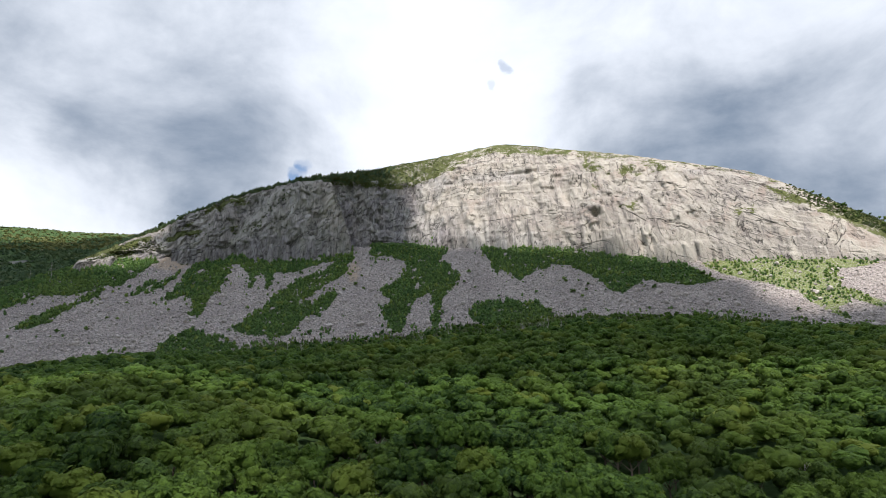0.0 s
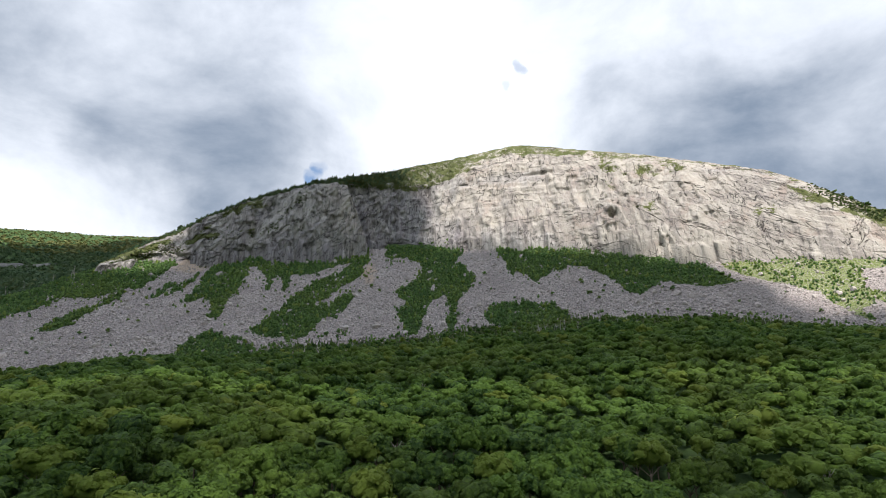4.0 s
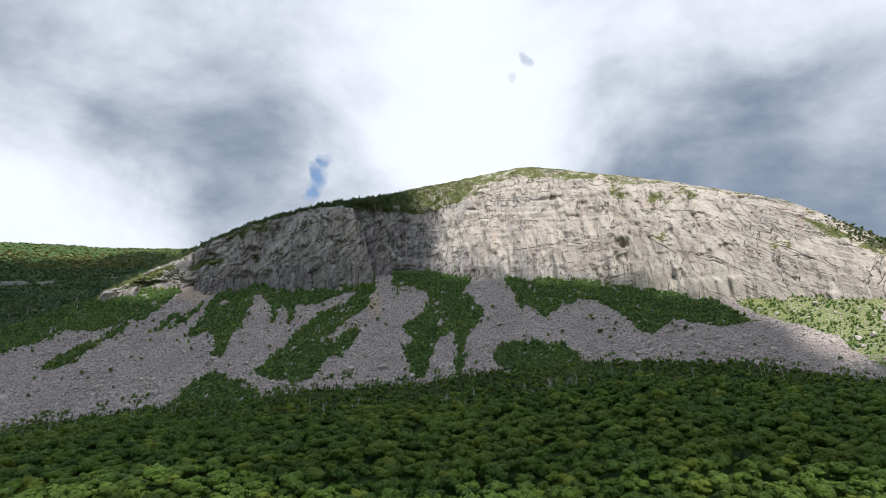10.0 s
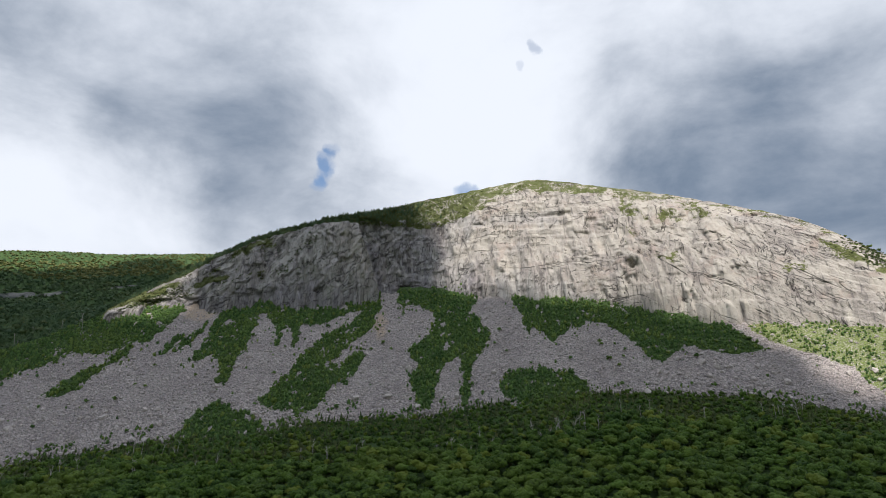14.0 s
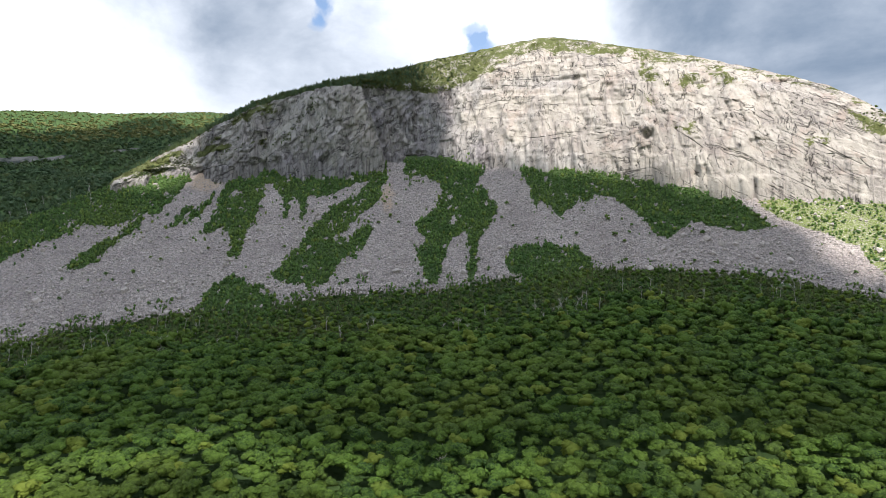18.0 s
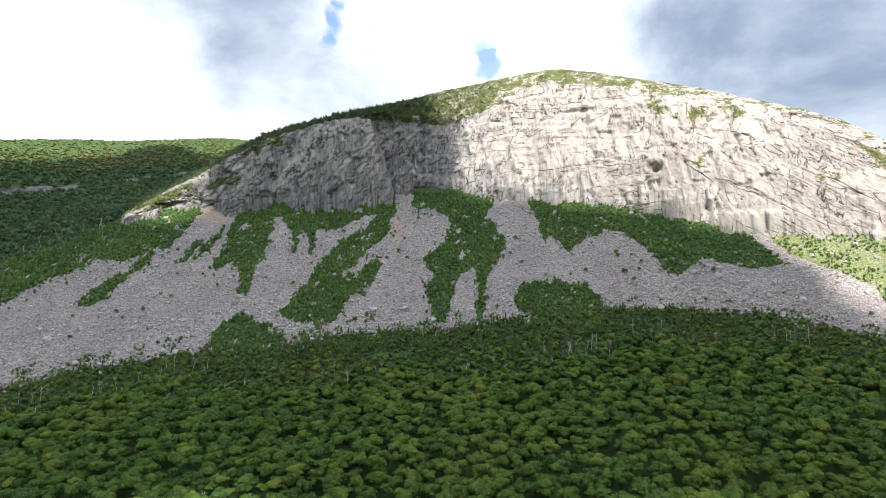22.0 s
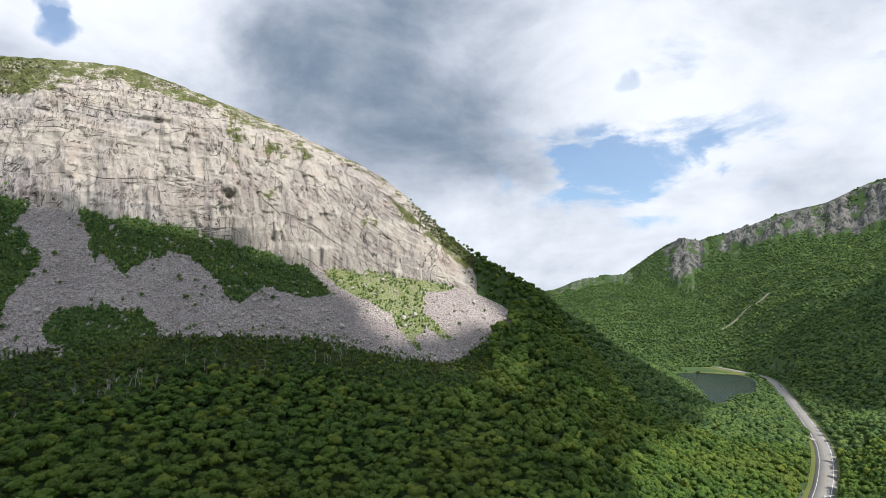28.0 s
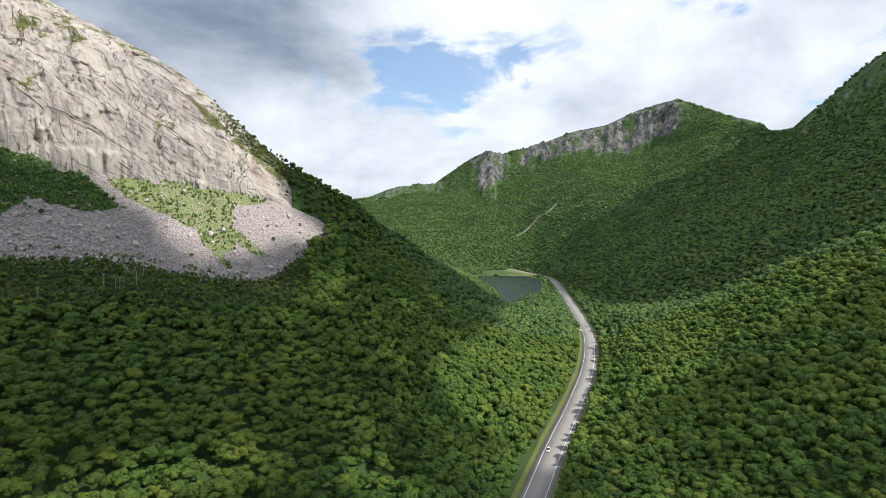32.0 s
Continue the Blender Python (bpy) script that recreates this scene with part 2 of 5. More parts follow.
    moss = g.ramp(g.math("ADD", at.outputs["Fac"], g.math("MULTIPLY", g.math("SUBTRACT", g.math("ADD", g.math("MULTIPLY", fine, 0.55), g.math("MULTIPLY", mid, 0.45)), 0.5), 2.4)), 0.40, 0.60)
    col = g.mix(moss, col, g.mix(fine, (0.062, 0.085, 0.026, 1), (0.175, 0.18, 0.062, 1)))
    g.link(col, sh.inputs["Base Color"])
    h = g.math("SUBTRACT", g.math("ADD", g.math("MULTIPLY", fine, 0.6), g.math("ADD", g.math("MULTIPLY", streak, 0.6), mid)), g.math("ADD", crack, crack2))
    bump(g, sh, h, 1.0, 1.1)
    return m


def scree_material():
    m, g, sh = material("granite_scree", 0.95)
    p = here(g)
    v = g.n("ShaderNodeTexVoronoi")
    g.link(p, v.inputs["Vector"])
    v.inputs["Scale"].default_value = 0.75
    n = g.noise(p, 0.03, 4, 0.6)
    f = g.noise(p, 1.6, 4, 0.6)
    col = g.mix(g.ramp(n, 0.35, 0.65), (0.52, 0.455, 0.425, 1), (0.42, 0.362, 0.345, 1))
    col = g.mix(g.ramp(f, 0.35, 0.7), col, (0.15, 0.14, 0.135, 1))
    bw = g.n("ShaderNodeRGBToBW")
    g.link(v.outputs["Color"], bw.inputs[0])
    col = g.mix(0.6, col, g.mix(bw.outputs[0], (0.2, 0.2, 0.2, 1), (0.85, 0.83, 0.82, 1)), "SOFT_LIGHT")
    at = g.n("ShaderNodeAttribute")
    at.attribute_name = "turf"
    at4 = g.n("ShaderNodeAttribute")
    at4.attribute_name = "earth"
    col = g.mix(g.ramp(at4.outputs["Fac"], 0.15, 0.6, 0, 0.85), col, (0.46, 0.355, 0.27, 1))
    at3 = g.n("ShaderNodeAttribute")
    at3.attribute_name = "meadow"
    col = g.mix(g.ramp(g.math("ADD", at.outputs["Fac"], g.math("MULTIPLY", g.math("SUBTRACT", f, 0.5), 1.2)), 0.4, 0.6), col, g.mix(at3.outputs["Fac"], g.mix(f, (0.035, 0.075, 0.022, 1), (0.10, 0.15, 0.045, 1)), g.mix(f, (0.10, 0.155, 0.036, 1), (0.23, 0.265, 0.08, 1))))
    g.link(col, sh.inputs["Base Color"])
    bump(g, sh, g.math("ADD", v.outputs["Distance"], f), 1.0, 0.8)
    return m


def boulder_material():
    m, g, sh = material("granite_boulder", 0.92)
    p = here(g)
    r = g.n("ShaderNodeNewGeometry").outputs["Random Per Island"]
    f = g.noise(p, 1.3, 5, 0.6)
    col = g.mix(r, (0.34, 0.298, 0.282, 1), (0.57, 0.505, 0.47, 1))
    col = g.mix(g.ramp(f, 0.4, 0.7, 0, 0.5), col, (0.17, 0.155, 0.15, 1))
    g.link(col, sh.inputs["Base Color"])
    bump(g, sh, f, 0.5, 0.2)
    return m


def leaf_material(name, dark, light, yellow, grain=1.1):
    m, g, sh = material(name, 0.65)
    geo = g.n("ShaderNodeNewGeometry")
    pos = geo.outputs["Position"]
    at = g.n("ShaderNodeAttribute")
    at.attribute_name = "tint"
    patch = g.noise(pos, 0.02, 3, 0.55)
    leaf = g.noise(pos, grain, 5, 0.8)
    t = g.math("ADD", g.math("MULTIPLY", at.outputs["Fac"], 0.58), g.math("MULTIPLY", geo.outputs["Random Per Island"], 0.14))
    t = g.math("ADD", t, g.math("MULTIPLY", g.ramp(leaf, 0.41, 0.59), 0.6))
    col = g.mix(g.ramp(t, 0.1, 1.02), dark, light)
    col = g.mix(g.math("MULTIPLY", g.ramp(patch, 0.42, 0.7), 0.45), col, yellow)
    col = g.mix(g.ramp(at.outputs["Fac"], 0.86, 0.97, 0.0, 0.75), col, yellow)
    g.link(col, sh.inputs["Base Color"])
    sh.inputs["Specular IOR Level"].default_value = 0.15
    bump(g, sh, leaf, 1.0, 0.5)
    glow = g.n("ShaderNodeBsdfTranslucent")
    g.link(col, glow.inputs[0])
    both = g.n("ShaderNodeMixShader")
    both.inputs[0].default_value = 0.3
    out = [n for n in m.node_tree.nodes if n.type == "OUTPUT_MATERIAL"][0]
    g.link(sh.outputs[0], both.inputs[1]), g.link(glow.outputs[0], both.inputs[2]), g.link(both.outputs[0], out.inputs[0])
    return m


def soil_material():
    m, g, sh = material("forest_floor", 0.98)
    p = here(g)
    n, f = g.noise(p, 0.06, 4, 0.6), g.noise(p, 0.5, 6, 0.65)
    col = g.mix(n, (0.045, 0.085, 0.028, 1), (0.08, 0.13, 0.04, 1))
    col = g.mix(g.ramp(f, 0.4, 0.75, 0, 0.4), col, (0.035, 0.055, 0.022, 1))
    at = g.n("ShaderNodeAttribute")
    at.attribute_name = "rock"
    crag = g.noise(g.scaled(p, (0.03, 0.03, 0.008)), 1.0, 7, 0.65, 0.5)
    rift = g.noise(g.scaled(p, (0.11, 0.11, 0.022)), 1.0, 6, 0.7, 0.4)
    crag = g.math("ADD", g.math("MULTIPLY", crag, 0.5), g.math("MULTIPLY", rift, 0.5))
    stone = g.mix(g.ramp(crag, 0.42, 0.58), (0.03, 0.042, 0.034, 1), (0.20, 0.19, 0.178, 1))
    bare = g.ramp(g.math("ADD", at.outputs["Fac"], g.math("MULTIPLY", g.math("SUBTRACT", g.noise(p, 0.02, 7, 0.7), 0.5), 3.4)), 0.50, 0.66)
    g.link(g.mix(bare, col, stone), sh.inputs["Base Color"])
    bump(g, sh, g.math("ADD", f, g.math("MULTIPLY", crag, 3.0)), 0.8, 0.8)
    return m


def grass_material():
    m, g, sh = material("roadside_grass", 0.9)
    p = here(g)
    n, f = g.noise(p, 0.08, 4, 0.6), g.noise(p, 1.5, 6, 0.65)
    col = g.mix(n, (0.10, 0.13, 0.03, 1), (0.17, 0.19, 0.05, 1))
    col = g.mix(g.ramp(f, 0.4, 0.75, 0, 0.6), col, (0.12, 0.11, 0.06, 1))
    g.link(col, sh.inputs["Base Color"])
    bump(g, sh, f, 0.6, 0.2)
    return m


def asphalt_material():
    m, g, sh = material("asphalt", 0.85)
    p = here(g)
    n, f = g.noise(p, 0.09, 4, 0.6), g.noise(p, 3.0, 5, 0.65)
    col = g.mix(n, (0.23, 0.222, 0.212, 1), (0.31, 0.298, 0.282, 1))
    col = g.mix(g.ramp(f, 0.4, 0.75, 0, 0.35), col, (0.11, 0.105, 0.10, 1))
    g.link(col, sh.inputs["Base Color"])
    bump(g, sh, f, 0.3, 0.05)
    return m


def plain(name, col, rough=0.7, metal=0.0, grain=0.25):
    m, g, sh = material(name, rough)
    p = here(g)
    f = g.noise(p, 2.3, 5, 0.6)
    dark = tuple(c * 0.6 for c in col[:3]) + (1,)
    g.link(g.mix(g.ramp(f, 0.35, 0.8, 0, grain), tuple(col[:3]) + (1,), dark), sh.inputs["Base Color"])
    sh.inputs["Metallic"].default_value = metal
    return m


def water_material():
    m, g, sh = material("lake_water", 0.12)
    p = here(g)
    n = g.noise(g.scaled(p, (1, 1, 1)), 0.35, 4, 0.6)
    sh.inputs["Base Color"].default_value = (0.03, 0.043, 0.052, 1)
    sh.inputs["Specular IOR Level"].default_value = 0.5
    bump(g, sh, n, 0.7, 0.5)
    return m


ROCK, SCREE, BOULDER, SOIL = rock_material(), scree_material(), boulder_material(), soil_material()
GRASS, ASPHALT, WATER = grass_material(), asphalt_material(), water_material()
LEAF = leaf_material("broad_leaves", (0.036, 0.078, 0.023, 1), (0.128, 0.218, 0.038, 1), (0.205, 0.248, 0.042, 1), 1.2)
# scrub of the hilltop, with the sun's yellow painted into its leaves
SUNLIT_SCRUB = leaf_material("sunlit_scrub", (0.12, 0.14, 0.05, 1), (0.24, 0.245, 0.09, 1), (0.28, 0.265, 0.11, 1), 0.5)
# far leaves: distance haze and bluish shade are painted into their green
HAZED_LEAF = leaf_material("hazed_leaves", (0.043, 0.093, 0.044, 1), (0.138, 0.226, 0.058, 1), (0.19, 0.26, 0.07, 1), 0.5)
SPRUCE = leaf_material("spruce_needles", (0.050, 0.092, 0.048, 1), (0.110, 0.172, 0.080, 1), (0.13, 0.16, 0.06, 1))
SHRUB = leaf_material("shrub_leaves", (0.056, 0.122, 0.046, 1), (0.180, 0.292, 0.080, 1), (0.24, 0.30, 0.07, 1), 2.0)
SCRUB = leaf_material("rim_scrub", (0.055, 0.090, 0.036, 1), (0.13, 0.170, 0.060, 1), (0.18, 0.185, 0.07, 1), 2.0)
BARK = plain("bark", (0.16, 0.13, 0.10), 0.95)
DEADWOOD = plain("bleached_wood", (0.42, 0.39, 0.35), 0.9)
PAINT = plain("road_paint", (0.75, 0.74, 0.70), 0.7)


# ---------------------------------------------------------------- noise
def hashed(ix, iy, seed):
    h = (ix.astype(np.int64) * 374761393 + iy.astype(np.int64) * 668265263 + seed * 974711) & 0x7FFFFFFF
    h = ((h ^ (h >> 13)) * 1274126177) & 0x7FFFFFFF
    return ((h ^ (h >> 16)) & 0xFFFF) / 65535.0


def vnoise(x, y, seed=0):
    ix, iy = np.floor(x), np.floor(y)
    fx, fy = x - ix, y - iy
    u, v = fx * fx * (3 - 2 * fx), fy * fy * (3 - 2 * fy)
    a, b = hashed(ix, iy, seed), hashed(ix + 1, iy, seed)
    c, d = hashed(ix, iy + 1, seed), hashed(ix + 1, iy + 1, seed)
    return (a * (1 - u) + b * u) * (1 - v) + (c * (1 - u) + d * u) * v


def fbm(x, y, seed=0, octaves=4):
    s, a, t = 0.0, 0.5, 0.0
    for k in range(octaves):
        s, t = s + a * vnoise(x, y, seed + 17 * k), t + a
        x, y, a = x * 2.03 + 5.3, y * 2.03 + 1.7, a * 0.5
    return s / t


def ridged(x, y, seed=0, octaves=3):
    s, a, t = 0.0, 0.5, 0.0
    for k in range(octaves):
        s, t = s + a * (1 - np.abs(2 * vnoise(x, y, seed + 31 * k) - 1)), t + a
        x, y, a = x * 2.1 + 3.1, y * 2.1 + 8.7, a * 0.5
    return s / t


def smooth(lo, hi, v):
    t = np.clip((v - lo) / (hi - lo), 0, 1)
    return t * t * (3 - 2 * t)


# ---------------------------------------------------------------- the lie of the land
# Section lines of the terrain by azimuth (degrees from +y towards +x): distance and height of
# the foot of the scree, the foot of the cliff, its rim, the crest, the dip behind, the far slope and the far crest.
AZ = [-180, -110, -75, -48, -41, -35, -29, -23, -16, -10, -5, 1, 7, 13, 19, 24, 28, 32, 36, 40, 44, 48, 52, 56, 60, 65, 71, 76, 82, 88, 94, 110, 180]
FOOT_R = [300, 300, 400, 380, 370, 356, 338, 318, 325, 321, 314, 317, 325, 336, 343, 348, 352, 354, 358, 372, 440, 400, 420, 500, 500, 350, 350, 350, 330, 330, 330, 300, 300]
FOOT_Z = [20, 25, 75, 52, 63, 71, 76, 77, 87, 89, 88, 96, 99, 103, 102, 101, 96, 90, 85, 83, 108, 84, 60, 34, 8, 2, 2, 9, 16, 32, 44, 60, 20]
BASE_R = [500, 500, 480, 515, 505, 488, 478, 463, 445, 436, 432, 418, 410, 407, 406, 406, 408, 418, 420, 432, 450, 470, 540, 660, 720, 500, 500, 470, 450, 450, 450, 450, 500]
BASE_Z = [50, 60, 130, 122, 138, 169, 180, 184, 185, 190, 191, 184, 179, 173, 164, 156, 151, 148, 140, 134, 122, 98, 78, 44, 8, 2, 3, 14, 29, 56, 76, 110, 50]
RIM_R = [700, 700, 560, 545, 540, 500, 492, 482, 458, 456, 446, 440, 433, 433, 431, 430, 432, 434, 434, 446, 472, 520, 600, 740, 850, 600, 600, 540, 520, 520, 530, 560, 700]
RIM_Z = [80, 100, 160, 134, 150, 176, 210, 242, 256, 258, 249, 266, 270, 262, 250, 240, 226, 212, 184, 160, 142, 121, 88, 50, 6, 2, 4, 18, 38, 72, 100, 150, 80]
CREST_R = [1200, 1200, 640, 590, 580, 520, 508, 497, 463, 470, 470, 468, 455, 455, 452, 452, 452, 450, 446, 450, 485, 550, 650, 800, 940, 690, 680, 610, 570, 570, 580, 620, 1200]
CREST_Z = [150, 180, 190, 150, 168, 180, 219, 253, 264, 279, 291, 300, 302, 289, 274, 258, 244, 228, 197, 170, 152, 128, 101, 54, 3, 2, 5, 22, 44, 82, 113, 190, 150]
DIP_R = [1600, 1600, 740, 694, 694, 620, 610, 620, 800, 800, 800, 800, 800, 800, 800, 800, 800, 800, 800, 820, 860, 900, 1350, 1420, 1450, 1400, 860, 720, 690, 690, 700, 760, 1600]
DIP_Z = [120, 150, 215, 205, 216, 198, 205, 215, 230, 240, 240, 240, 240, 230, 210, 190, 170, 140, 100, 80, 40, 20, 10, 3, 0, 0, 3, 14, 34, 72, 106, 200, 120]
SLOPE_R = [2200, 2200, 900, 820, 820, 820, 830, 850, 1100, 1600, 1600, 1600, 1600, 1600, 1600, 1600, 1600, 1600, 1600, 1600, 1700, 2300, 2350, 2350, 2300, 2350, 2350, 2400, 2150, 1450, 1250, 1100, 2200]
SLOPE_Z = [100, 150, 265, 280, 302, 314, 334, 343, 300, 200, 200, 200, 200, 180, 150, 120, 100, 80, 60, 50, 120, 150, 200, 230, 258, 335, 365, 405, 440, 270, 340, 360, 100]
FAR_R = [3500, 3500, 3000, 3000, 3000, 3000, 3000, 3000, 3000, 3000, 3000, 3000, 3000, 3000, 3000, 3000, 3000, 3000, 3000, 3000, 2900, 2800, 2600, 2520, 2480, 2500, 2520, 2600, 2400, 1750, 1500, 1500, 3500]

FINE = np.arange(-180, 180.01, 0.25)


def line_of(values, sigma=1.3):
    v = np.interp(FINE, AZ, values)
    k = np.exp(-0.5 * (np.arange(-24, 25) * 0.25 / sigma) ** 2)
    return np.convolve(np.pad(v, 24, mode="wrap"), k / k.sum(), mode="valid")


# the parkway's centre line
ROAD = [(-420, -66), (-200, -10), (0, 40), (120, 71), (230, 99), (284, 113), (368, 133), (460, 158), (558, 192), (637, 227), (802, 309), (940, 380), (1066, 446), (1157, 508), (1222, 585), (1285, 665)]
LAKE = [(1101, 660), (1120, 611), (1140, 542), (1085, 490), (985, 440), (890, 402), (851, 408), (795, 392), (737, 375), (756, 397), (872, 474), (981, 560)]


def polyline(points, step):
    """A smooth line through the points, sampled about every step metres."""
    pts = np.array(points, float)
    ext = np.vstack([2 * pts[0] - pts[1], pts, 2 * pts[-1] - pts[-2]])
    out = []
    for a, b, c, d in zip(ext, ext[1:], ext[2:], ext[3:]):
        n = max(2, int(np.linalg.norm(c - b) / step))
        for t in np.arange(n) / n:
            out.append(0.5 * (2 * b + (c - a) * t + (2 * a - 5 * b + 4 * c - d) * t**2 + (3 * b - a - 3 * c + d) * t**3))
    return np.array(out + [pts[-1]])


ROAD_LINE = polyline(ROAD, 6.0)
_rr, _ra = np.hypot(*ROAD_LINE.T), np.degrees(np.arctan2(ROAD_LINE[:, 0], ROAD_LINE[:, 1]))


def road_distance(x, y):
    best = np.full(np.shape(x), 1e9)
    for (ax, ay), (bx, by) in zip(ROAD_LINE, ROAD_LINE[1:]):
        dx, dy = bx - ax, by - ay
        t = np.clip(((x - ax) * dx + (y - ay) * dy) / (dx * dx + dy * dy), 0, 1)
        best = np.minimum(best, np.hypot(x - ax - t * dx, y - ay - t * dy))
    return best


LAKE_LINE = polyline(LAKE + LAKE[:1], 12.0)


def inside(x, y, poly):
    """1 where the points lie in the polygon."""
    odd = np.zeros(np.shape(x), bool)
    px, py = np.asarray(poly, float).T
    for ax, ay, bx, by in zip(px, py, np.roll(px, -1), np.roll(py, -1)):
        hit = (ay > y) != (by > y)
        odd ^= hit & (x < (bx - ax) * (y - ay) / (by - ay + 1e-12) + ax)
    return odd


def edge_distance(x, y, line):
    best = np.full(np.shape(x), 1e9)
    for ax, ay in line:
        best = np.minimum(best, np.hypot(x - ax, y - ay))
    return best


# the far skyline: azimuth and height
SKYLINE = [(-180, 194), (44, 226), (47.2, 231), (49.8, 276), (53, 292), (54.8, 291), (57.5, 374), (60.1, 438), (61.7, 419), (64.4, 453), (67.2, 493), (68, 509), (71.9, 546), (74.8, 606), (77, 632), (78.1, 637), (80, 592), (82.6, 512), (83.8, 473), (85, 439), (85.9, 396), (87.6, 376), (88.3, 392), (90.7, 437), (92.1, 465), (93.9, 488), (97, 500), (110, 555), (180, 200)]
FAR_LINE = np.interp(FINE, *zip(*SKYLINE))
START_R = np.interp(FINE, [-180, -85, -75, -40, 0, 40, 52, 60, 66, 75, 180], [120, 120, 70, 66, 62, 92, 130, 190, 160, 140, 120])
KNOT_R = np.array([0 * START_R, START_R, *map(line_of, (FOOT_R, BASE_R, RIM_R, CREST_R, DIP_R, SLOPE_R, FAR_R)), 0 * START_R + 4700])
KNOT_Z = np.array([0 * START_R, 0 * START_R + 1.5, *map(line_of, (FOOT_Z, BASE_Z, RIM_Z, CREST_Z, DIP_Z, SLOPE_Z)), FAR_LINE, 0 * START_R + 60])
# the forest slope's swell between the valley floor and the scree: its height at 225 m
SWELL = np.interp(FINE, [-60, -40, -30, -22, -8, -3, 6, 13, 26, 30, 40], [38, 41, 53, 54, 57, 62, 60, 63, 55, 52, 46])
with np.errstate(all="ignore"):
    BEND = np.log((SWELL - 1.5) / (KNOT_Z[2] - 1.5)) / np.log((225 - START_R) / (KNOT_R[2] - START_R))
BEND = np.where((FINE > -60) & (FINE < 42), np.clip(np.nan_to_num(BEND, nan=1.15), 0.7, 1.4), 1.15)
BEND = np.convolve(np.pad(BEND, 20, mode="edge"), np.full(41, 1 / 41), mode="valid")[None]


def at_azimuth(table, az):
    i = np.clip((az + 180) / 0.25, 0, len(FINE) - 1.001)
    k = i.astype(int)
    f = i - k
    return table[:, k] * (1 - f) + table[:, k + 1] * f


def settle(x, y, z):
    """The road's and the lake's beds in the ground."""
    out = z.copy()
    near = (np.hypot(x, y) < 1800) & (z < 120)
    xs, ys, zs = x[near], y[near], z[near]
    d = road_distance(xs, ys)
    zs = zs + (-0.25 - zs) * smooth(38, 11, d)
    l = edge_distance(xs, ys, LAKE_LINE)
    wet = inside(xs, ys, LAKE_LINE)
    zs = np.where(wet, -1.2 - 0.02 * l, zs + (-0.3 - zs) * smooth(45, 4, l))
    out[near] = zs
    return out


def land(x, y):
    """Height of the ground."""
    az, r = np.degrees(np.arctan2(x, y)), np.hypot(x, y)
    R, Z = at_azimuth(KNOT_R, az), at_azimuth(KNOT_Z, az)
    z = np.zeros(np.shape(x))
    bend = at_azimuth(BEND, az)[0]
    for k in range(len(R) - 1):
        s = np.clip((r - R[k]) / np.maximum(R[k + 1] - R[k], 1e-3), 0, 1)
        seg = (r >= R[k]) & (r < R[k + 1]) if k < len(R) - 2 else r >= R[k]
        z = np.where(seg, Z[k] + (Z[k + 1] - Z[k]) * (s ** bend if k == 1 else s), z)
    far = smooth(500, 1500, r) * (1 - 0.85 * np.exp(-((r - R[8]) / 130) ** 2))
    z = z + (fbm(x / 90, y / 90, 5) - 0.5) * (3 + 26 * far) * smooth(60, 200, r) * smooth(2, 30, z)
    z = z + (ridged(x / 260, y / 260, 9) - 0.6) * 60 * far * smooth(900, 1600, r) * smooth(20, 150, z)
    return settle(x, y, z)


def mesh_object(name, verts, faces, mats, parent=None, face_mats=None, flat=False):
    me = bpy.data.meshes.new(name)
    faces = np.asarray(faces)
    n = faces.shape[1]
    me.vertices.add(len(verts))
    me.vertices.foreach_set("co", np.asarray(verts, np.float32).ravel())
    me.loops.add(faces.size)
    me.loops.foreach_set("vertex_index", faces.astype(np.int32).ravel())
    me.polygons.add(len(faces))
    me.polygons.foreach_set("loop_start", np.arange(0, faces.size, n, dtype=np.int32))
    if face_mats is not None:
        me.polygons.foreach_set("material_index", face_mats.astype(np.int32))
    me.polygons.foreach_set("use_smooth", np.full(len(faces), not flat))
    for m in mats:
        me.materials.append(m)
    me.update(calc_edges=True)
    ob = new(name, me)
    if parent:
        ob.parent = parent
    return ob


def floats(ob, name, values):
    a = ob.data.attributes.new(name, "FLOAT", "POINT")
    a.data.foreach_set("value", np.asarray(values, np.float32))


def grid_faces(rows, cols, keep=None):
    i = np.arange(rows * cols).reshape(rows, cols)
    f = np.stack([i[:-1, :-1], i[1:, :-1], i[1:, 1:], i[:-1, 1:]], -1).reshape(-1, 4)
    return f if keep is None else f[keep]


# ---------------------------------------------------------------- ground
def sweep(az, segments):
    """Rows of ground along the section lines: positions, azimuths and section numbers."""
    R, Z = at_azimuth(KNOT_R, az), at_azimuth(KNOT_Z, az)
    rs, q = [], []
    for k, n in segments:
        for t in np.arange(n) / n:
            rs.append(R[k] + (R[k + 1] - R[k]) * t)
            q.append(k + t)
    k, n = segments[-1]
    rs.append(R[k + 1]), q.append(k + 1)
    r = np.array(rs)
    return r, np.array(q)[:, None] + 0 * r, np.broadcast_to(az, r.shape)


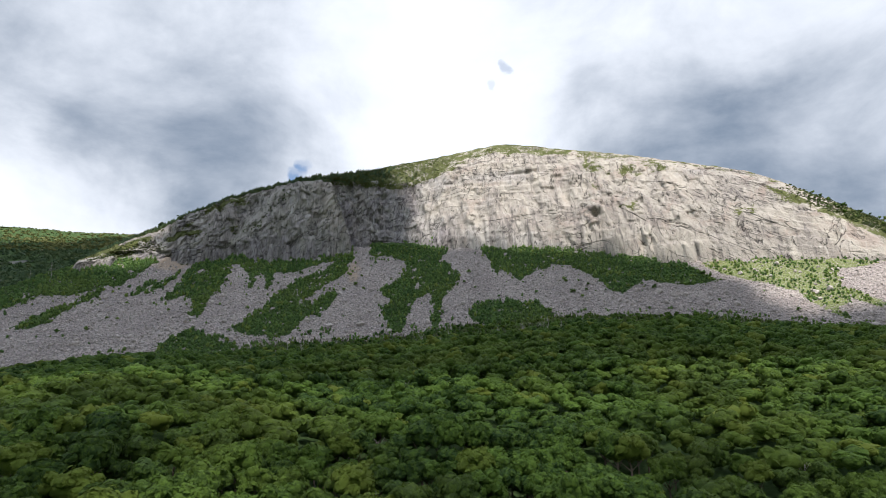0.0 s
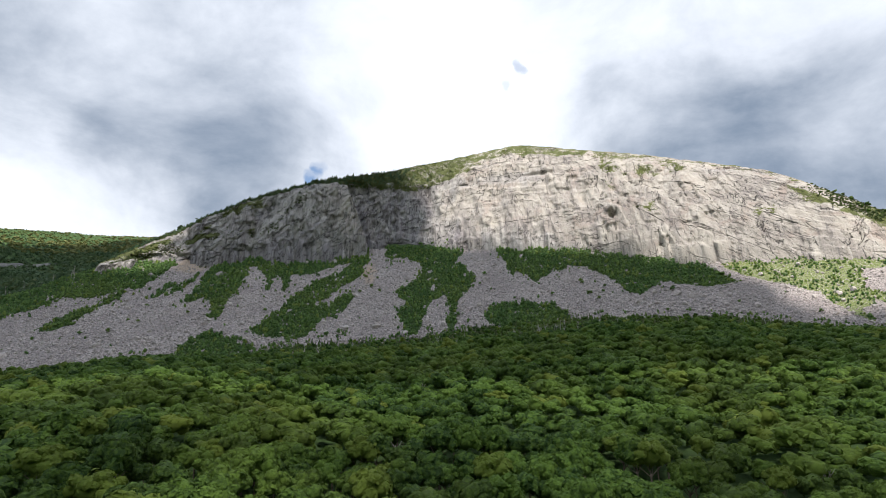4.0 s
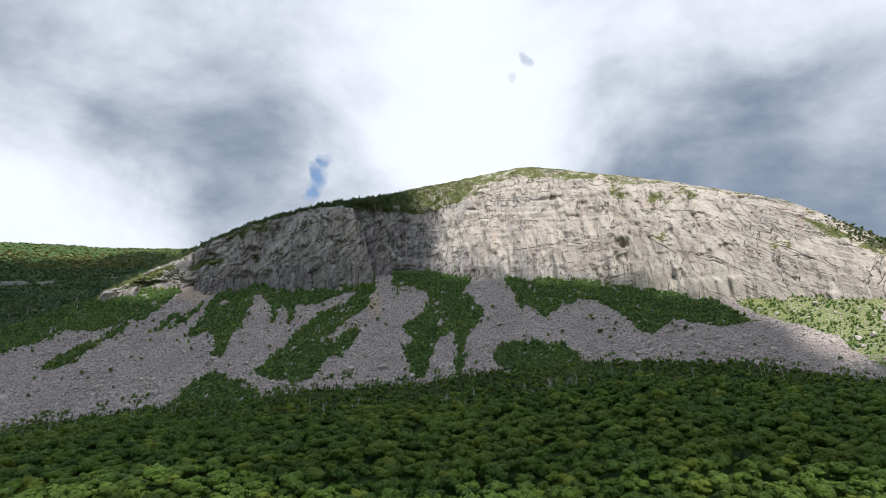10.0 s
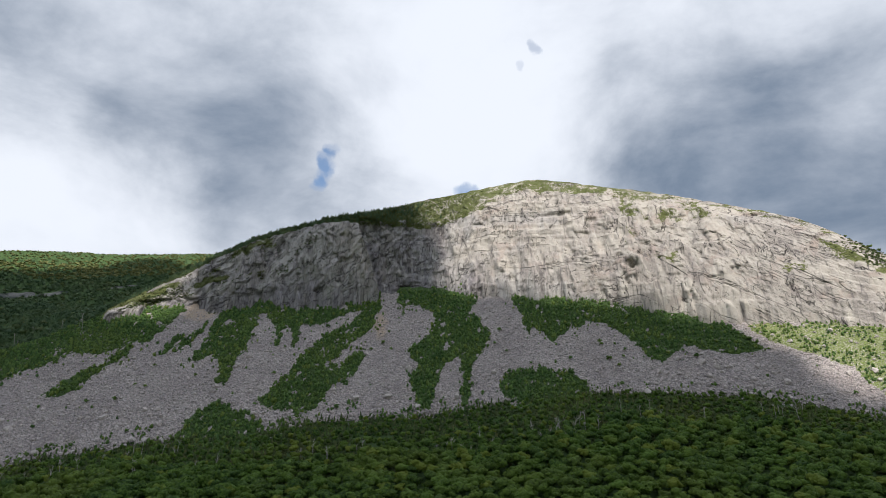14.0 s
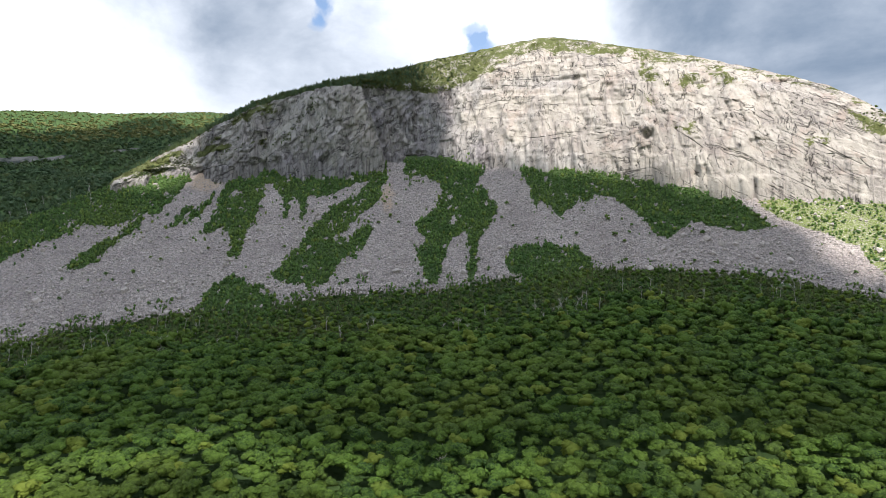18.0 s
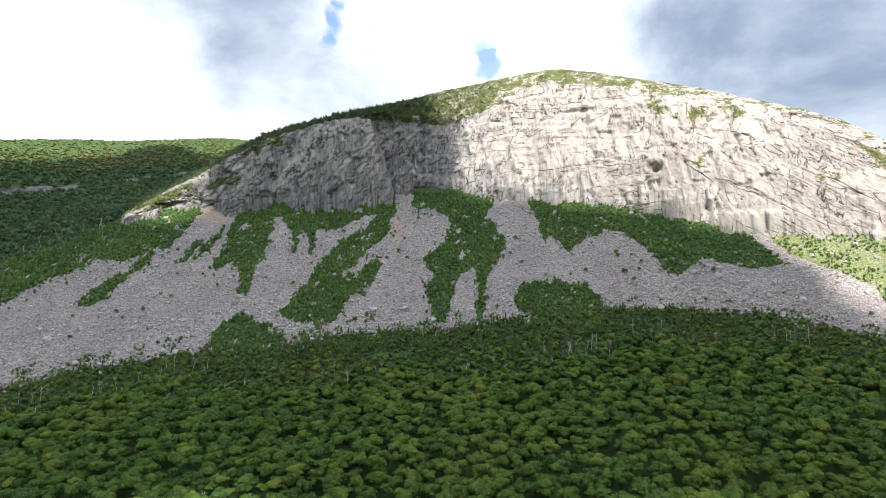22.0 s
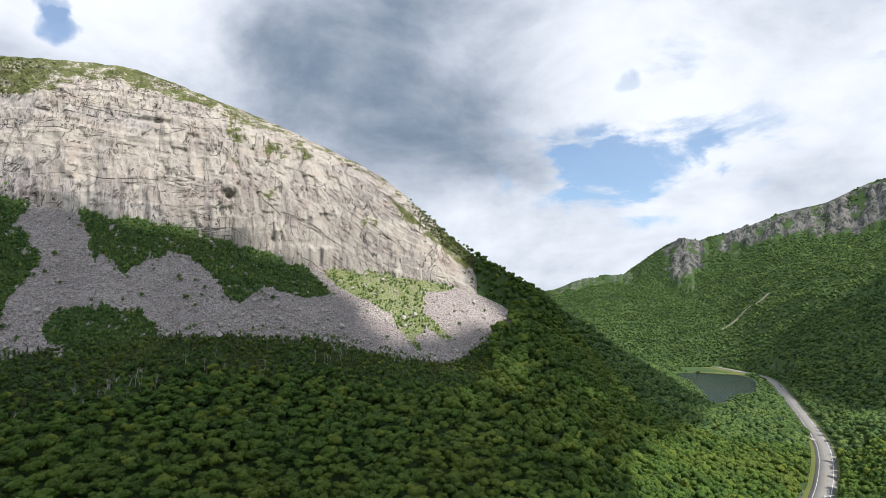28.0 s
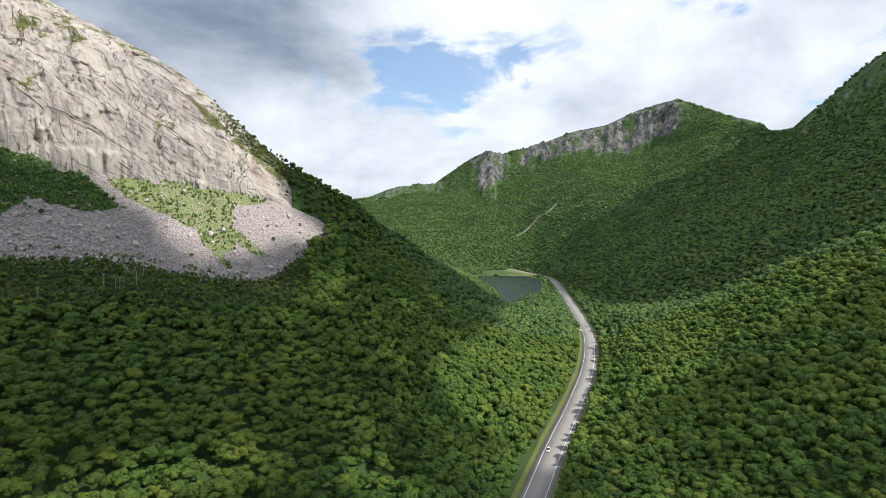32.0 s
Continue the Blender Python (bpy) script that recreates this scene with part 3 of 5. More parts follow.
def hill_rock(x, y):
    """Pale slabs that show through the woods of the hill behind the shoulder."""
    n = 1.3 * (fbm(x / 9, y / 9, 131) - 0.5)
    out = 0 * x
    for cx, cy, along, across in ((-468, 516, 26, 9), (-440, 535, 22, 5), (-385, 575, 16, 5), (-352, 600, 13, 5), (-330, 640, 9, 5)):
        u, v = (x - cx) * 0.75 + (y - cy) * 0.66, (y - cy) * 0.75 - (x - cx) * 0.66
        out = np.maximum(out, np.exp(-((u / along) ** 2 + (v / across) ** 2)) + n * np.exp(-((u / along) ** 2 + (v / across) ** 2) / 3))
    return smooth(0.35, 0.65, out)


def far_rock(a, q):
    """Bare crags below the far crests, by azimuth and section."""
    t = q - 7
    crag = 1.1 * np.exp(-((a - 60.4) / 1.9) ** 4) + 0.95 * smooth(62.5, 64.5, a) * smooth(72, 70, a) + smooth(70.5, 72, a) * smooth(80, 77.5, a) + 0.5 * smooth(47, 49, a) * smooth(58, 55, a) + 0.55 * smooth(82.5, 83.2, a) * smooth(86, 85, a) + 0.4 * smooth(87.5, 89, a)
    lower = 0.26 - 0.5 * np.exp(-((a - 60.4) / 1.5) ** 2) - 0.28 * np.exp(-((a - 74.5) / 3.0) ** 2) - 0.1 * np.exp(-((a - 67) / 2.0) ** 2)
    ragged = 0.7 * fbm(a * 1.9, q * 5, 91) + 0.3 * fbm(a * 6, q * 9, 92)
    crag = crag * (1 - 0.4 * smooth(0.5, 0.66, fbm(a * 1.1, q * 2.5, 94)))
    return crag * smooth(0.0, 0.2, t - lower + 0.8 * (ragged - 0.5)) * smooth(1.12, 0.98, t)


def build_ground():
    az = np.unique(np.concatenate([np.arange(-180, -48, 3.0), np.arange(-48, 46, 0.35), np.arange(46, 96, 0.2), np.arange(96, 100, 0.4), np.arange(100, 180.1, 4.0)]))
    r, q, a = sweep(az, [(0, 8), (1, 44), (2, 40), (3, 10), (4, 6), (5, 14), (6, 40), (7, 80), (8, 5)])
    r = np.maximum(r, 0.001)
    x, y = r * np.sin(np.radians(a)), r * np.cos(np.radians(a))
    z = land(x, y)
    # the cliff's own mesh lies in front of this sheet
    cliff = smooth(2.96, 3.05, q) * smooth(5.02, 4.9, q) * smooth(-37.5, -35.5, a) * smooth(41.6, 39.6, a)
    z = z - 45 * cliff - 6 * smooth(2.0, 2.1, q) * smooth(3.1, 3.0, q) * smooth(-47, -45, a) * smooth(45.5, 43.5, a)
    z = z + far_rock(a, q) * smooth(8.0, 7.8, q) * (40 * (ridged(a * 1.2, q * 1.2, 95) - 0.5) + 34 * (ridged(a * 3.3, q * 1.2, 96) - 0.5) + 14 * (ridged(a * 8.0, q * 3.0, 98) - 0.5))
    ob = mesh_object("ground", np.stack([x, y, z], -1).reshape(-1, 3), grid_faces(*x.shape), [SOIL])
    floats(ob, "rock", np.maximum(far_rock(a, q), 1.2 * hill_rock(x, y)).ravel())
    tagged(ob, "dark forest floor of a wide mountain valley", "ground", kind="structure")
    return ob


def pillar_shape(a, t):
    """How far the buttress stands out of the face, by azimuth and height."""
    edge = -12.7 + 2.6 * np.clip(1 - t, 0, 1)
    face = 6.5 * smooth(-21, -17.5, a) * smooth(edge + 0.2, edge - 0.15, a)
    return face + 5 * smooth(-27, -26.5, a + 1.5 * t) * smooth(-22, -23, a) - 8 * smooth(edge - 0.1, edge + 0.25, a) * smooth(2, -5, a)


def blocks(s, z, wide, high, seed):
    """Joint-bounded blocks that stand out of the face by different amounts."""
    c = np.floor(s / wide)
    k = np.floor(z / high + hashed(c, 0 * c, seed) * 3)
    return hashed(c, k, seed + 1)


def steps(v):
    """Irregular overhanging courses: out slowly, back at once."""
    k = np.floor(v)
    f = v - k
    return np.where(f < 0.86, f / 0.86, (1 - f) / 0.14) * (0.35 + 0.65 * hashed(k, 0 * k, 5))


# ledges with turf on the face: azimuth, height share (1 at the rim, 2 at the crest), half widths
TURF = [(16.2, 0.98, 0.7, 0.10), (17.6, 0.90, 0.6, 0.09), (20.3, 0.93, 1.5, 0.11), (22.8, 1.15, 0.8, 0.25), (24.0, 1.0, 1.1, 0.08), (19.5, 0.45, 1.3, 0.07), (30.3, 0.56, 1.5, 0.07), (34.2, 0.95, 2.0, 0.14), (37.2, 1.0, 2.2, 0.18), (39.5, 0.95, 2.0, 0.3), (-31, 0.75, 2.0, 0.14), (-27, 0.5, 1.6, 0.10), (-23, 0.9, 2.5, 0.12), (-1.0, 1.3, 2.2, 0.25)]


def build_cliff():
    az = np.arange(-36.6, 42.3, 0.11)
    r, q, a = sweep(az, [(3, 110), (4, 36)])
    R, Z = at_azimuth(KNOT_R, az), at_azimuth(KNOT_Z, az)
    t = q - 3
    up = np.where(t < 1, t, 1)
    z = np.where(t <= 1, Z[3] + (Z[4] - Z[3]) * up, Z[4] + (Z[5] - Z[4]) * (t - 1))
    # steep face below, leaning back above
    r = np.where(t <= 1, R[3] + (R[4] - R[3]) * up ** 1.6, r)
    s = np.radians(a) * 420
    ends = smooth(-36.6, -34.5, a) * smooth(42.3, 40, a)
    top = smooth(2.0, 1.7, t)
    left = smooth(-4, -9, a)
    slab = smooth(24, 31, a)
    rough = 9 * (fbm(s / 70, z / 90, 3) - 0.5) + (4.5 + 3 * left - 3 * slab) * (ridged(s / 22 + z / 130, z / 75, 4) - 0.5)
    rough += (2.0 + 1.6 * left - 1.2 * slab) * (ridged(s / 8 + z / 60, z / 38, 6) - 0.5) + (0.9 + left) * (fbm(s / 3.2, z / 6, 7) - 0.5) + (1.1 + left) * (ridged(s / 5 - z / 40, z / 12, 37) - 0.5) * (1 - 0.5 * slab)
    warp = 26 * (fbm(s / 55, z / 40, 15) - 0.5)
    lean = s * (0.12 + 0.55 * slab)
    rough += (1.9 - 0.5 * slab) * steps((z + warp + lean) / 17) * smooth(0.46, 0.62, fbm(s / 38, z / 30, 19))
    rough += 0.9 * steps((z - warp * 0.8 + lean * 0.7) / 6.5 + 3.3) * smooth(0.42, 0.62, fbm(s / 25, z / 16, 23))
    bend = s + 9 * (fbm(s / 26, z / 32, 45) - 0.5) + 0.12 * z
    rise = z + 8 * (fbm(s / 22, z / 18, 46) - 0.5)
    rough += (2.3 + 2.6 * left - 1.3 * slab) * (blocks(bend, rise, 9.0, 24.0, 101) - 0.5) + (1.5 + 1.5 * left - 0.8 * slab) * (blocks(bend * 1.3 + 0.2 * z, rise, 4.6, 11.0, 111) - 0.5)
    rough += 2.4 * left * steps((s + 14 * fbm(s / 20, z / 30, 41) + 0.15 * z) / 11.0) + 2.0 * left * (ridged(s / 5.5 + z / 60, z / 40, 43) - 0.5)
    rough += 2.2 * (ridged(s / 7 + z / 150 + 1.5 * fbm(s / 30, z / 40, 48), z / 110, 49) - 0.5) * smooth(0.75, 0.3, t) * (1 - slab) * (1 - left)
    diag = 0.8 * s - 0.6 * z
    rough += 3.4 * left * (ridged(diag / 13, (0.6 * s + 0.8 * z) / 60, 50) - 0.5) + 1.8 * left * steps(diag / 6.0 + 2 * fbm(s / 15, z / 15, 51))
    rough += 5 * (ridged(s / 34 + z / 210, z / 120, 47) - 0.5) * smooth(34, 20, a) * smooth(-6, 4, a)
    # the dark cave under a roof, and the long roofs high on the face
    rough -= 7 * np.exp(-(((a - 16.3) / 0.33) ** 2 + ((z - 199) / 2.6) ** 2)) - 3 * np.exp(-(((a - 16.2) / 0.8) ** 2 + ((z - 205) / 2.5) ** 2))
    rough -= 4 * np.exp(-(((a - 27.9) / 1.0) ** 2 + ((z - 236) / 1.6) ** 2)) + 3 * np.exp(-(((a - 8.5) / 2.2) ** 2 + ((z - 253) / 2.2) ** 2))
    rough += pillar_shape(a, t) * smooth(1.2, 0.9, t)
    r = r - rough * ends * top
    z = z + 2.2 * (fbm(s / 6, t * 12, 12) - 0.5) * smooth(0.9, 1.3, t) * ends - 15 * smooth(0.07, 0.0, t) - 16 * smooth(40.6, 42.2, a) - 16 * smooth(-34.8, -36.5, a)
    x, y = r * np.sin(np.radians(a)), r * np.cos(np.radians(a))
    ob = mesh_object("cliff", np.stack([x, y, z], -1).reshape(-1, 3), grid_faces(*x.shape), [ROCK])
    grass = smooth(1.0, 1.7, t) * 0.40 + 0.22 * smooth(1.15, 1.6, t) * smooth(26, 15, a) + 0.7 * (fbm(s / 14, z / 2.6, 78) - 0.5) * smooth(0.9, 1.1, t) + 0.55 * smooth(-27, -20, a) * smooth(4.0, -5.5, a + 5 * (fbm(s / 12, z / 7, 124) - 0.5)) * smooth(0.98, 1.08, t)
    grass += 0.25 * smooth(-18, -28, a) * smooth(0.4, 0.9, t) + 0.4 * smooth(34, 40, a) * smooth(0.8, 1.1, t)
    grass += 0.9 * smooth(1.0, 1.06, t) * smooth(-22, -25, a)
    wa0, wt0 = a + 2.4 * (fbm(s / 7, z / 5, 121) - 0.5), t + 0.2 * (fbm(s / 6, z / 4, 122) - 0.5)
    for ca, ct, wa, wt in TURF:
        grass += 0.6 * np.exp(-(((wa0 - ca) / wa) ** 2 + ((wt0 - ct) / wt) ** 2))
    # the mossy seep that runs from the crest to the cave
    grass += 0.42 * np.exp(-((wa0 - 16.2 - 0.4 * (t - 0.5)) / 0.55) ** 2) * smooth(0.35, 0.6, t)
    grass += 0.5 * smooth(-17, -24, a) * smooth(0.5, 0.62, fbm((0.8 * s + 0.6 * z) / 26, (0.8 * z - 0.6 * s) / 9, 123))
    floats(ob, "grass", np.clip(grass, 0, 0.62 + 0.2 * smooth(-4, -10, a)).ravel())
    # worn also holds painted shade: left end and recess dark, pillar face light
    edge = -12.7 + 2.6 * np.clip(1 - t, 0, 1)
    worn = 0.72 * smooth(2, -4, a + 6 * (fbm(s / 20, z / 25, 57) - 0.5)) + 0.12 * smooth(edge - 0.1, edge + 0.3, a) * smooth(-1, -5, a)
    worn += -0.42 * smooth(edge - 4.5, edge - 1.5, a) * smooth(edge + 0.1, edge - 0.2, a) + 0.35 * smooth(0.45, 0.64, fbm(s / 30, z / 22, 58)) * smooth(18, 4, a) * smooth(-4, 2, a)
    worn += 0.35 * smooth(0.3, 0.0, t) * smooth(28, 8, a) + 0.4 * np.exp(-(((a - 4.5) / 6.5) ** 2 + ((z - 252) / 9) ** 2)) + 0.35 * np.exp(-(((a - 27) / 3.5) ** 2 + ((z - 231) / 7) ** 2))
    floats(ob, "wear_shade", np.clip(worn, 0, 1).ravel())
    tagged(ob, "pale grey granite cliff with cracks and grassy ledges", "cliff", kind="structure")
    return x, y, z, t, a


def rubble(a, t):
    """Height of the rubble cones over the slope, by azimuth and share of the scree's height."""
    s = np.radians(a) * 380
    return (0.5 + 5 * (fbm(s / 55, t * 0.6, 33) - 0.5) * smooth(0.1, 0.5, t)) * (t > 0) * (t < 1.02) * (a > -48) * (a < 45)


def build_scree():
    az = np.arange(-50, 47.01, 0.2)
    r, q, a = sweep(az, [(2, 76)])
    over = np.arange(1, 8)[:, None] * 2.2
    r = np.vstack([r, r[-1:] + over])
    q = np.vstack([q, 3 + 0 * over + 0 * r[-1:]])
    a = np.broadcast_to(az, r.shape)
    t = q - 2
    x, y = r * np.sin(np.radians(a)), r * np.cos(np.radians(a))
    z = land(x, y)
    z[77:] = z[76] + (0.1 + 0.7 * smooth(-35.5, -33.5, az) * smooth(42, 39, az)) * over
    z = z + rubble(a, np.minimum(t, 1)) - 1.8 * smooth(0.05, 0.0, t) + 0.9 * (fbm(x / 3, y / 3, 2) - 0.5) + 1.5 * smooth(0.9, 1.0, t)
    tip = smooth(46.5, 44.5, a + 1.2 * (fbm(x / 12, y / 12, 3) - 0.5)) * smooth(-50, -46, a)
    z = z - 6 * (1 - tip)
    ob = mesh_object("scree_slope", np.stack([x, y, z], -1).reshape(-1, 3), grid_faces(*x.shape), [SCREE])
    tagged(ob, "pinkish grey granite scree below the cliff", "scree", kind="structure")
    return ob, x, y, q, a


build_ground()
CLIFF = build_cliff()
SCREE_SLOPE = build_scree()


# ---------------------------------------------------------------- drifting clouds behind the camera, that shade parts of the valley
CLOUD_BASE = 1500.0
DRIFT = Vector((SUN_DIR.x, SUN_DIR.y)) / SUN_DIR.z
WEST_EDGE = [(-800, 130), (-160, 175), (-90, 205), (-20, 196), (40, 215), (95, 196), (150, 165), (200, 114), (256, 120), (272, 150), (282, 204), (366, 241), (498, 282), (639, 332), (780, 400), (820, 500), (720, 545), (400, 530), (262, 528), (246, 480), (273, 408), (244, 416), (215, 399), (186, 387), (172, 415), (157, 457), (142, 469), (130, 503), (100, 518), (80, 542), (50, 555), (11, 570), (-8, 593), (-31, 591), (-54, 605), (-91, 652), (-115, 706), (-145, 750), (-180, 830)]
HILL_EDGE = [(-300, 900), (-287, 595), (-266, 589), (-266, 567), (-283, 551), (-311, 546), (-326, 560), (-306, 588), (-288, 596), (-301, 901), (-444, 945), (-463, 955), (-499, 965), (-523, 925), (-539, 862), (-566, 832), (-592, 790), (-650, 760), (-900, 740)]
WEST_CLOUD = WEST_EDGE + HILL_EDGE
EAST_CLOUD = [(705, 236), (834, 309), (960, 400), (1092, 484), (1265, 600), (1315, 600), (1420, 530), (1600, 500), (1750, 600), (1950, 560), (1950, 0), (1500, -200), (1400, -400), (700, -400), (700, 58), (688, 124), (698, 172)]


def cloud_material():
    m, g, sh = material("cloud", 1.0)
    tr = g.n("ShaderNodeBsdfTranslucent")
    tr.inputs[0].default_value = (0.9, 0.9, 0.92, 1)
    sh.inputs["Base Color"].default_value = (0.9, 0.9, 0.92, 1)
    mix = g.n("ShaderNodeMixShader")
    mix.inputs[0].default_value = 0.25
    out = [n for n in m.node_tree.nodes if n.type == "OUTPUT_MATERIAL"][0]
    g.link(sh.outputs[0], mix.inputs[1]), g.link(tr.outputs[0], mix.inputs[2]), g.link(mix.outputs[0], out.inputs[0])
    return m


CLOUD = cloud_material()


def build_cloud(outline, label, seed, step=13.0, broken=0.0, thin=0.0):
    """A cumulus bank with a bumpy top, over an outline of its shadow on level ground."""
    px, py = np.array(outline, float).T
    xs, ys = np.arange(px.min() - 40, px.max() + 40, step), np.arange(py.min() - 40, py.max() + 40, step)
    gx, gy = np.meshgrid(xs, ys, indexing="ij")
    wx = gx + 34 * (fbm(gx / 60, gy / 60, seed) - 0.5)
    wy = gy + 34 * (fbm(gx / 60, gy / 60, seed + 9) - 0.5)
    keep = inside(wx, wy, outline)
    cells = keep[:-1, :-1] & keep[1:, :-1] & keep[1:, 1:] & keep[:-1, 1:]
    # cells left out at random let part of the sun through
    cells &= np.random.default_rng(seed).random(cells.shape) >= np.where((gx > 150) & (gy < 360), np.maximum(broken, thin), broken)[:-1, :-1]
    depth = edge_distance(gx, gy, polyline(list(outline) + [outline[0]], 20.0))
    puff = smooth(0, 120, depth)
    x, y = gx + DRIFT.x * CLOUD_BASE, gy + DRIFT.y * CLOUD_BASE
    low = CLOUD_BASE - 12 * puff * fbm(gx / 45, gy / 45, seed + 3)
    high = CLOUD_BASE + 6 + puff * (40 + 110 * fbm(gx / 110, gy / 110, seed + 5, 5))
    n = x.size
    f = grid_faces(*x.shape, keep=cells.ravel())
    v = np.vstack([np.stack([x, y, low], -1).reshape(-1, 3), np.stack([x, y, high], -1).reshape(-1, 3)])
    faces = np.vstack([f[:, ::-1], f + n])
    used = np.unique(faces)
    back = np.full(len(v), -1)
    back[used] = np.arange(len(used))
    ob = mesh_object("cloud", v[used], back[faces], [CLOUD])
    tagged(ob, label, "cloud", kind="structure")


build_cloud(WEST_CLOUD, "broad grey-white cumulus cloud drifting over the valley", 51, 10.0, 0.0, 0.33)
# four small clouds, added out of view to dim the near forest
NEAR_CLOUD = [(170, -160), (430, -140), (480, -30), (440, 60), (345, 95), (250, 76), (195, 20)]
build_cloud(NEAR_CLOUD, "small unseen torn cloud that dims the valley floor", 57, 8.0, 0.5)
build_cloud([(-400, 60), (-150, 128), (-95, 165), (-50, 142), (5, 160), (55, 172), (95, 140), (135, 80), (120, -80), (-400, -80)], "unseen broken cloud that half shades the near forest", 67, 7.0, 0.49)
build_cloud([(-400, 64), (-150, 132), (-95, 169), (-50, 146), (5, 164), (55, 176), (95, 144), (139, 84), (150, 120), (95, 192), (40, 211), (-20, 192), (-90, 201), (-160, 171), (-400, 150)], "unseen torn cloud that thins the sun on the near slope", 69, 7.0, 0.6)
build_cloud([(95, 146), (139, 86), (175, 10), (195, 22), (246, 78), (275, 92), (262, 116), (200, 110), (150, 161), (97, 190)], "unseen thin cloud that shades the valley bottom", 71, 7.0, 0.08)
build_cloud(EAST_CLOUD, "grey-white cumulus cloud over the eastern ridge", 61)


# ---------------------------------------------------------------- lake and road
def fill_polygon(name, line, z, mat):
    bm = bmesh.new()
    bm.faces.new([bm.verts.new((x, y, z)) for x, y in line])
    bmesh.ops.triangulate(bm, faces=bm.faces[:])
    me = bpy.data.meshes.new(name)
    bm.to_mesh(me), bm.free()
    me.materials.append(mat)
    return new(name, me)


tagged(fill_polygon("lake", LAKE_LINE[:-1], -0.7, WATER), "dark still lake water between wooded shores", "lake", kind="structure")


def ribbon(name, line, left, right, z, mat, thick=0.0):
    """A strip along a line, from left to right of it in metres."""
    d = np.gradient(line, axis=0)
    d /= np.linalg.norm(d, axis=1)[:, None]
    side = np.stack([d[:, 1], -d[:, 0]], -1)
    cols = [line + side * left, line + side * right]
    zs = [z, z]
    if thick:
        cols, zs = [cols[0], cols[0], cols[1], cols[1]], [z - thick, z, z, z - thick]
    v = np.stack([np.column_stack([c, np.full(len(c), h)]) for c, h in zip(cols, zs)], 0)
    return mesh_object(name, v.reshape(-1, 3), grid_faces(len(cols), len(line))[:, ::-1], [mat])


WIDE = 6.9
tagged(ribbon("road", ROAD_LINE, -WIDE, WIDE, 0.1, ASPHALT, 0.5), "grey asphalt two-lane parkway with paved shoulders", "road", kind="structure")


# ---------------------------------------------------------------- plants
def icosphere(sub):
    bm = bmesh.new()
    bmesh.ops.create_icosphere(bm, subdivisions=sub, radius=1.0)
    v = np.array([x.co[:] for x in bm.verts])
    f = np.array([[x.index for x in p.verts] for p in bm.faces])
    bm.free()
    return v, f


ICO1, ICO2 = icosphere(1), icosphere(2)


def leafy_crown(rng, leaves, size, lobes=5, ball=ICO1, lobe=(0.3, 0.42)):
    """A crown of unit size: many uneven clumps of foliage over a dome, with single leaf sprays round them."""
    verts, faces, base = [], [], 0
    centres = [(0, 0, 0.30, 0.62 if lobes else 0.85)]
    stretch = rng.uniform(0.8, 1.2)
    for k in range(lobes):
        h = -0.35 + 1.2 * (k + rng.uniform(0, 1)) / lobes
        a = 2.4 * k + rng.uniform(-0.7, 0.7)
        d = 0.66 * math.sqrt(max(0.03, 1 - max(h, 0) ** 2)) * rng.uniform(0.75, 1.1)
        centres.append((d * math.cos(a) * stretch, d * math.sin(a) / stretch, h * 0.9, rng.uniform(*lobe)))
    for cx, cy, cz, s in centres:
        v, f = ball
        w = v * s * (1 + 0.6 * (rng.random((len(v), 1)) - 0.5)) * (1, 1, 0.72)
        verts.append(w + (cx, cy, cz)), faces.append(f + base)
        base += len(v)
    for k in range(leaves):
        cx, cy, cz, s = centres[rng.integers(len(centres))]
        n = rng.normal(size=3) + (0, 0, 0.4)
        n /= np.linalg.norm(n)
        p = np.array((cx, cy, cz)) + n * s * (1, 1, 0.72) * rng.uniform(0.95, 1.3)
        t = np.cross(n + 0.7 * rng.normal(size=3), rng.normal(size=3))
        t /= np.linalg.norm(t)
        b = np.cross(t, n + 0.5 * rng.normal(size=3))
        b /= np.linalg.norm(b)
        w = size * rng.uniform(0.6, 1.3)
        verts.append(np.array([p - t * w, p + b * w * 0.6, p + t * w * 0.9, p - b * w * 0.5 + n * w * 0.3]))
        faces.append(np.array([[0, 1, 2], [0, 2, 3]]) + base)
        base += 4
    return np.vstack(verts), np.vstack(faces)


OCTA = np.array([(1, 0, 0), (0, 1, 0), (-1, 0, 0), (0, -1, 0), (0, 0, 1), (0, 0, -1)], float), np.array([(0, 1, 4), (1, 2, 4), (2, 3, 4), (3, 0, 4), (1, 0, 5), (2, 1, 5), (3, 2, 5), (0, 3, 5)])


